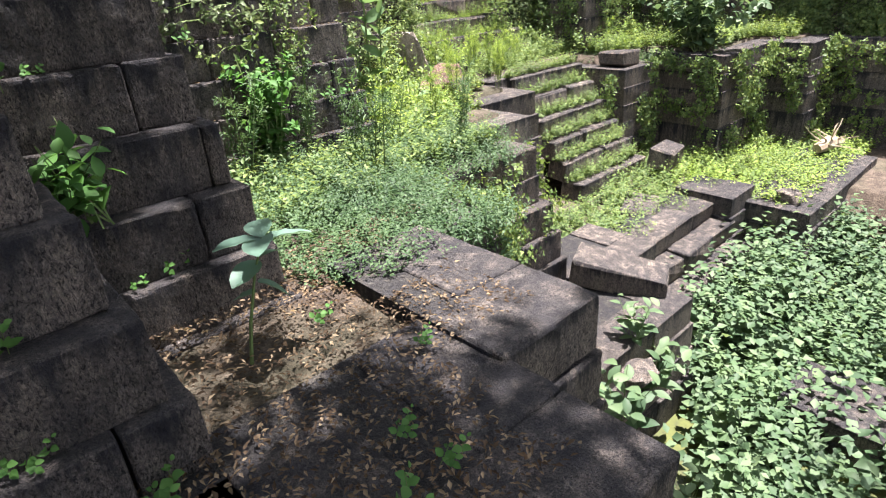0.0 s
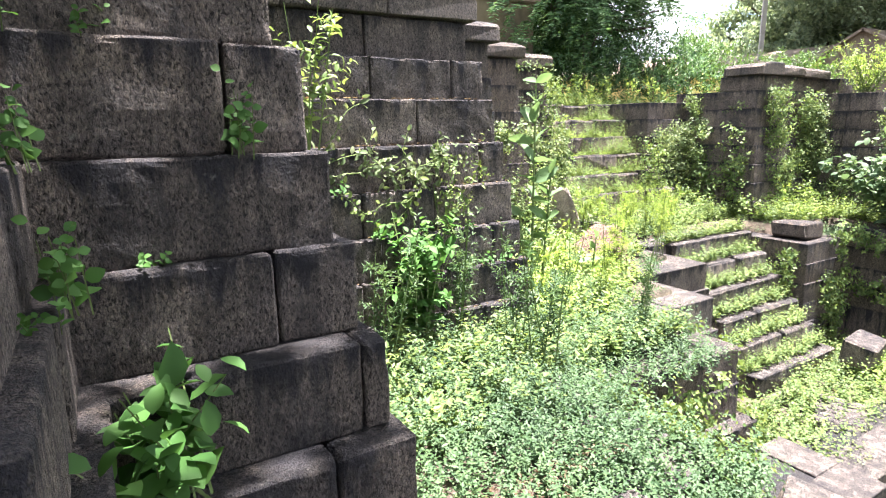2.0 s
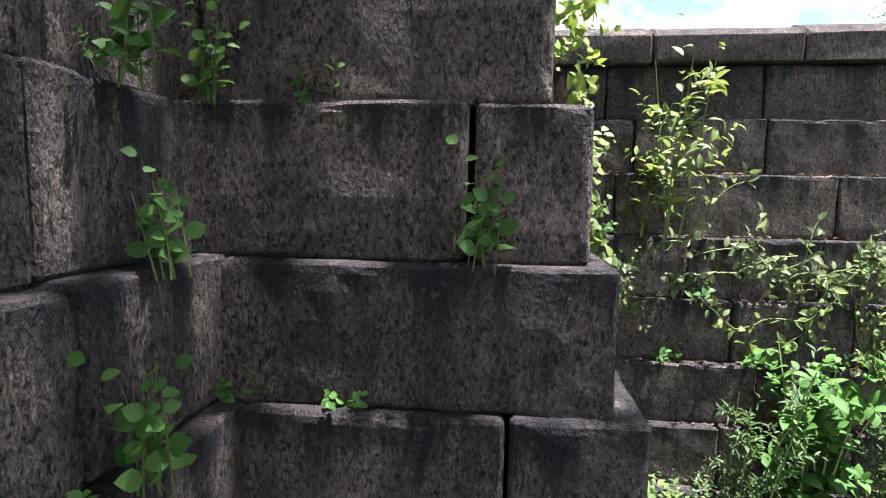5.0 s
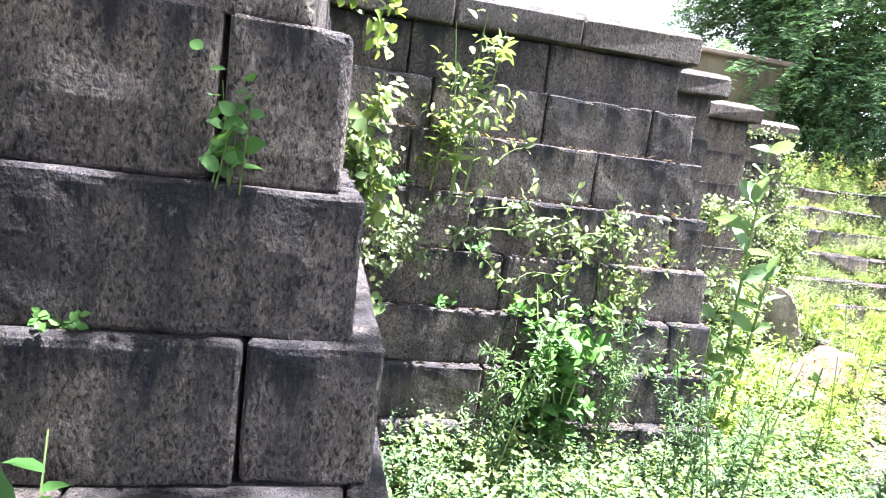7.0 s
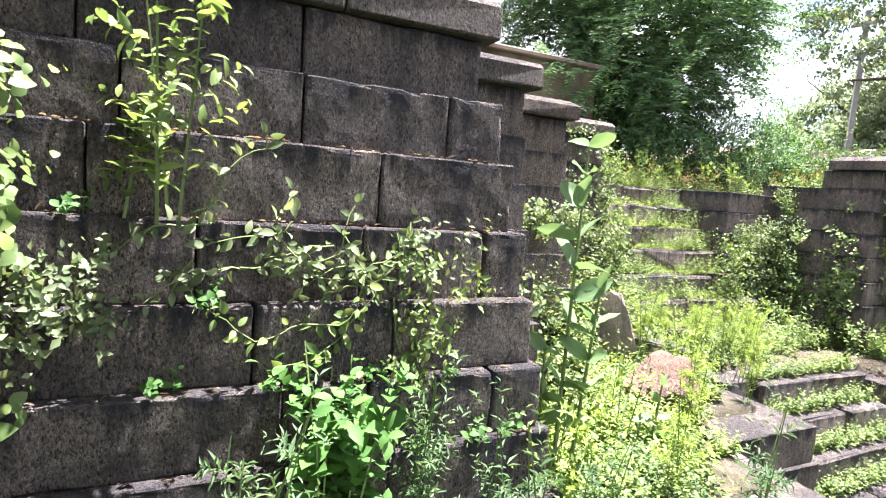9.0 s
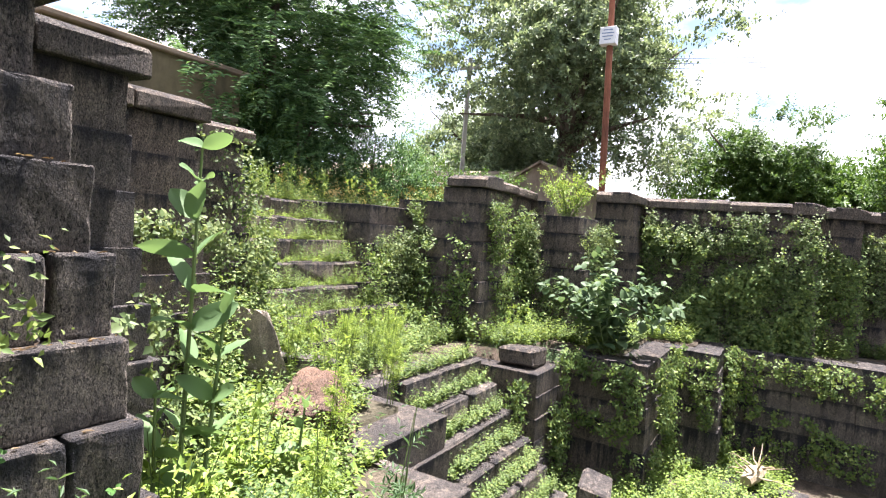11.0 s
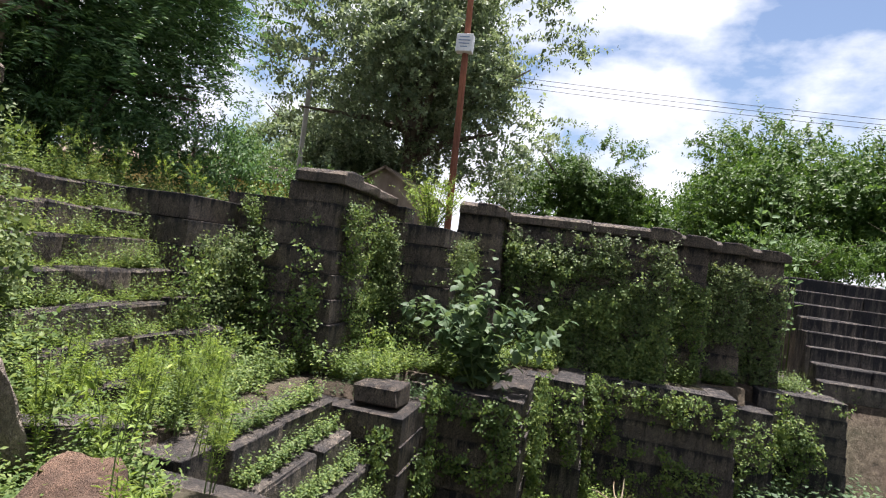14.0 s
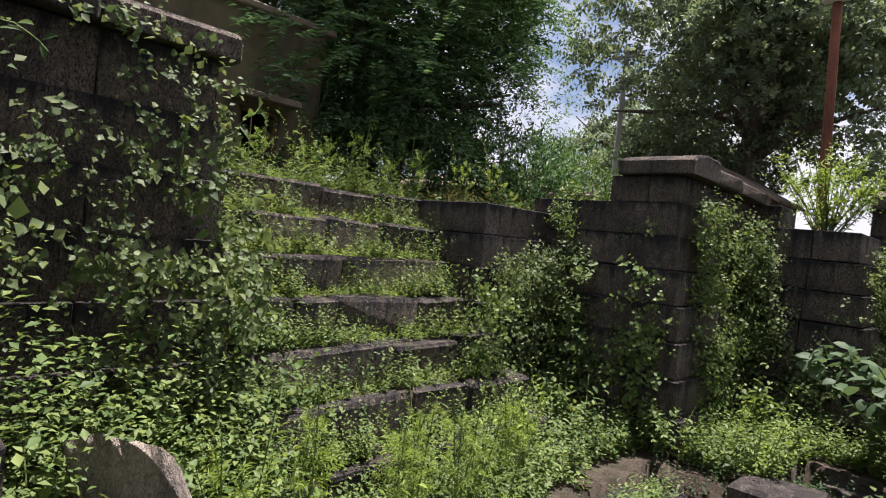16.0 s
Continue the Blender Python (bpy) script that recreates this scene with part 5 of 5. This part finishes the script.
tree("hedge_tree", (26, -4.0, UP), 5.6, 0.25, (4.0, 5.4), 3200, 18, 0.19, 0.6, LEAF_TREE_FRESH, "bushy green tree behind the far wall", 13, sprig=0.9, low=0.1)
tree("hedge_tree", (25, -9.5, UP), 8.2, 0.25, (4.6, 7.8), 3200, 18, 0.19, 0.6, LEAF_TREE_FRESH, "bushy green tree behind the far stairs", 14, sprig=0.9, low=0.1)
tree("far_tree", (34, 19, UP), 7.5, 0.3, (4.5, 6.4), 1400, 14, 0.34, 0.6, LEAF_TREE_GREY, "distant dull green tree between the poles", 15, sprig=0.9, low=0.2)
tree("far_tree", (30, 15.5, UP), 5.5, 0.25, (4.0, 4.8), 1200, 14, 0.3, 0.6, LEAF_TREE_GREY, "distant dull green tree beside the roofs", 16, sprig=0.9, low=0.2)
tree("far_tree", (40, -0.5, UP), 4.6, 0.3, (5.0, 4.3), 1200, 14, 0.36, 0.6, LEAF_TREE_FRESH, "rounded bright green tree beyond the wall", 17, sprig=0.9, low=0.2)
tree("shade_tree", (0.4, -2.5, 0.0), 10.5, 0.3, (5.9, 5.0), 3200, 14, 0.25, 0.55, LEAF_TREE_GREY, "tall tree whose crown shades the ledge", 18, sprig=0.9, fork=0.5)

for _i, (_x, _y, _h, _r) in enumerate(((11.3, 12.2, 2.6, 1.5), (13.4, 11.6, 2.2, 1.5), (15.6, 12.2, 2.2, 1.5), (17.5, 10.5, 1.5, 1.2), (10.6, 13.4, 3.2, 1.3), (21.0, -5.2, 2.3, 2.0), (21.5, -8.6, 2.8, 2.2), (20.6, -2.2, 1.6, 1.5))):
    tree("bank_bush", (_x, _y, UP), _h, 0.06, (_r, _h * 0.95), 420, 14, 0.13, 0.4, LEAF_TREE_DARK if _i < 2 else LEAF_TREE_FRESH, "leafy bush on the bank behind the walls", 30 + _i, limbs=4, sprig=0.5)

# ---- buildings and poles ----
def plaster_build(base, stain):
    def build(nt, bsdf):
        n1, n2, n3 = noise_at(nt, 1.2, 5, 0.65, (1, 1, 0.4)), noise_at(nt, 30, 4), noise_at(nt, 4, 5, 0.7)
        col = ramp(nt, n1, [(0.35, stain), (0.6, base)])
        col = mixed(nt, 0.5, col, ramp(nt, n3, [(0.3, (0.6, 0.6, 0.6)), (0.7, (1.15, 1.15, 1.15))]), "MULTIPLY")
        nt.links.new(col, bsdf.inputs["Base Color"])
        bump(nt, bsdf, [(n3, 0.3, 0.02), (n2, 0.3, 0.004)])
    return build


PLASTER = material("stained_plaster", plaster_build((0.13, 0.11, 0.068), (0.035, 0.03, 0.022)))
YELLOW = material("yellow_plaster", plaster_build((0.62, 0.5, 0.16), (0.3, 0.24, 0.1)))
ROOF = material("weathered_roof", plaster_build((0.24, 0.19, 0.15), (0.12, 0.09, 0.07)))
RUST = material("rusty_iron", plaster_build((0.22, 0.085, 0.05), (0.11, 0.045, 0.03)))
CONCRETE = material("grey_concrete", plaster_build((0.36, 0.35, 0.32), (0.2, 0.19, 0.18)))
WOOD = material("old_wood", bark_build((0.06, 0.035, 0.022), (0.14, 0.085, 0.05)))
WHITE = material("white_paint", plaster_build((0.8, 0.81, 0.83), (0.6, 0.62, 0.66)))
BLUE = material("faded_blue_print", plaster_build((0.2, 0.27, 0.42), (0.16, 0.22, 0.34)))
DARK = material("dark_interior", plaster_build((0.02, 0.018, 0.016), (0.012, 0.011, 0.01)))
WIRE = material("black_cable", plaster_build((0.02, 0.02, 0.022), (0.015, 0.015, 0.016)))


def box(bm, x0, x1, y0, y1, z0, z1, bevel=0.0):
    g = bmesh.ops.create_cube(bm, size=1)
    for v in g["verts"]:
        v.co = Vector(((x0 + x1) / 2 + v.co.x * (x1 - x0), (y0 + y1) / 2 + v.co.y * (y1 - y0), (z0 + z1) / 2 + v.co.z * (z1 - z0)))
    if bevel:
        bmesh.ops.bevel(bm, geom=list({e for v in g["verts"] for e in v.link_edges}), offset=bevel, segments=1, affect="EDGES")


def old_house():
    """The stained building behind the steps: a front wing, and a set-back wing with a small barred window."""
    house = tagged(new("old_house"), "stained plaster house with a small dark window and flat roof", "house")
    x1, y0, z0, z1 = 9.69, 12.2, 1.6, 4.26
    wx0, wx1, wz0, wz1 = 8.47, 9.07, 1.95, 2.98
    for name, a in (("side_wall", (6.1, 6.4, y0 + 0.3, 16.0, z0, z1)), ("wall", (6.1, wx0, y0, y0 + 0.3, z0, z1)),
                    ("wall", (wx1, x1, y0, y0 + 0.3, z0, z1)), ("wall", (wx0, wx1, y0, y0 + 0.3, z0, wz0)), ("wall", (wx0, wx1, y0, y0 + 0.3, wz1, z1)),
                    ("side_wall", (x1 - 0.3, x1, y0 + 0.3, 16.0, z0, z1))):
        bm = bmesh.new()
        box(bm, *a)
        part(name, bm, PLASTER, house)
    for a in ((6.0, x1 + 0.12, y0 - 0.12, 16.1, z1, z1 + 0.1),):
        bm = bmesh.new()
        box(bm, *a, 0.02)
        part("roof", bm, ROOF, house)
    # near-black sheet behind the window, the room's shade put into its colour
    bm = bmesh.new()
    box(bm, 7.5, x1 - 0.32, y0 + 1.2, y0 + 1.3, z0, z1 - 0.01)
    part("inner_wall", bm, DARK, house)
    win = new("window")
    win.parent = house
    for a in ((wx0, wx0 + 0.06, wz0, wz1), (wx1 - 0.06, wx1, wz0, wz1), (wx0 + 0.06, wx1 - 0.06, wz1 - 0.06, wz1), (wx0 + 0.06, wx1 - 0.06, wz0, wz0 + 0.06)):
        bm = bmesh.new()
        box(bm, a[0], a[1], y0 + 0.05, y0 + 0.13, a[2], a[3], 0.006)
        part("frame", bm, WOOD, win)
    for k in range(2):
        bm = bmesh.new()
        tube(bm, [(wx0 + 0.23 + 0.23 * k, y0 + 0.1, wz0 + 0.05), (wx0 + 0.23 + 0.23 * k, y0 + 0.1, wz1 - 0.05)], [0.012, 0.012], 6)
        part("bar", bm, DRY_STEM, win)
    bm = bmesh.new()
    box(bm, wx0 - 0.2, wx1 + 0.1, y0 - 0.4, y0 - 0.003, wz1 + 0.06, wz1 + 0.15, 0.015)
    part("hood", bm, ROOF, house, "projecting stone hood over the window")


def gable_house(name, x, y, w, d, eave, ridge, wall_mat, label, turn):
    house = tagged(new(name), label, "house")
    bm = bmesh.new()
    pts = [(-w / 2, 0), (w / 2, 0), (w / 2, eave), (0, ridge), (-w / 2, eave)]
    a = [bm.verts.new((px, -d / 2, pz)) for px, pz in pts]
    b = [bm.verts.new((px, d / 2, pz)) for px, pz in pts]
    for i in range(5):
        bm.faces.new((a[i], a[(i + 1) % 5], b[(i + 1) % 5], b[i]))
    bm.faces.new(a[::-1])
    bm.faces.new(b)
    bmesh.ops.recalc_face_normals(bm, faces=bm.faces[:])
    part("wall", bm, wall_mat, house)
    for s in (-1, 1):
        bm = bmesh.new()
        box(bm, -0.05, math.hypot(w / 2, ridge - eave) + 0.3, -d / 2 - 0.2, d / 2 + 0.2, 0.01, 0.1)
        o = part("roof", bm, ROOF, house)
        slope = math.degrees(math.atan2(ridge - eave, w / 2))
        o.matrix_local = pose(0, 0, ridge, 0, slope, 0) if s > 0 else pose(0, 0, ridge, 0, 0, 180) @ pose(0, 0, 0, 0, slope, 0)
    house.matrix_basis = pose(x, y, UP - 0.1, 0, 0, turn)


def pole(name, x, y, h, r, mat, label, sides=10, lean=0.0):
    p = tagged(new(name), label, "pole")
    bm = bmesh.new()
    tube(bm, [(0, 0, -0.3), (0, lean * 0.5, h * 0.5), (0, lean, h)], [r, r * 0.95, r * 0.8], sides)
    part("shaft", bm, mat, p)
    p.matrix_basis = pose(x, y, UP)
    return p


old_house()
gable_house("small_gabled_house", 25.5, 11.4, 3.0, 3.0, 1.9, 2.75, ROOF, "small brown gabled building seen over the wall", 90)
gable_house("yellow_house", 25.0, 16.0, 4.0, 6.5, 1.7, 2.4, YELLOW, "low yellow house with a shallow roof behind trees", 0)
gable_house("yellow_house", 26.0, 24.0, 4.0, 7.5, 2.1, 2.8, YELLOW, "low yellow house with a shallow roof behind trees", 0)

iron = pole("iron_pole", 20.65, 7.86, 9.5, 0.11, RUST, "rust-red iron pole carrying a white notice box", lean=0.32)
_bm = bmesh.new()
box(_bm, -0.02, 0.28, -0.26, 0.26, 5.85, 6.4, 0.01)
_sign = part("notice_box", _bm, WHITE, iron, "white notice box with lines of blue print")
_sign.location = (-0.25, 0.22, 0.18)
for _k, _w in enumerate((0.3, 0.38, 0.34, 0.22)):
    _bm = bmesh.new()
    box(_bm, -0.028, -0.02, -_w / 2, _w / 2, 6.28 - 0.1 * _k, 6.31 - 0.1 * _k)
    part("print_line", _bm, BLUE, _sign)
grey = pole("concrete_pole", 24.0, 15.1, 7.2, 0.12, CONCRETE, "grey concrete electricity pole with a crossarm", 4)
_bm = bmesh.new()
box(_bm, -0.05, 0.05, -0.5, 0.5, 6.7, 6.8)
part("crossarm", _bm, CONCRETE, grey)
for _k in (-0.42, 0.0, 0.42):
    _bm = bmesh.new()
    tube(_bm, [(0, _k, 6.8), (0, _k, 6.9), (0, _k, 6.96)], [0.03, 0.045, 0.02], 8)
    part("insulator", _bm, WHITE, grey)
for _k in (-0.42, 0.0, 0.42):
    _bm = bmesh.new()
    _pts = []
    for _i in range(25):
        _s = _i / 24
        _pts.append((24.0 + 6.0 * _s, 15.1 + _k - 46 * _s, UP + 6.95 + _k * 0.5 - 4 * 0.55 * _s * (1 - _s)))
    tube(_bm, _pts, [0.009] * 25, 4)
    tagged(mesh_object("overhead_wire", _bm, WIRE), "thin black overhead electricity wire", "wire", "overhead wires")
pole("concrete_pole", 30.0, -31.0, 7.2, 0.12, CONCRETE, "grey concrete electricity pole with a crossarm", 4)


def water_build(nt, bsdf):
    n = noise_at(nt, 1.6, 5, 0.65)
    n2 = noise_at(nt, 22, 4)
    col = ramp(nt, n, [(0.44, (0.018, 0.02, 0.012)), (0.52, (0.05, 0.058, 0.014)), (0.72, (0.1, 0.11, 0.025))])
    nt.links.new(col, bsdf.inputs["Base Color"])
    nt.links.new(ramp(nt, n, [(0.44, (0.04, 0.04, 0.04)), (0.52, (0.7, 0.7, 0.7))]), bsdf.inputs["Roughness"])
    bump(nt, bsdf, [(n2, 0.15, 0.01)])


_bm = bmesh.new()
bmesh.ops.create_grid(_bm, x_segments=2, y_segments=2, size=1)
for _v in _bm.verts:
    _v.co = Vector((6.5 + _v.co.x * 9, -2.3 + _v.co.y * 4.6, -3.02))
tagged(mesh_object("water", _bm, material("algae_water", water_build, 0.1)), "dark still water with patches of yellow-green algae", "water", kind="structure")
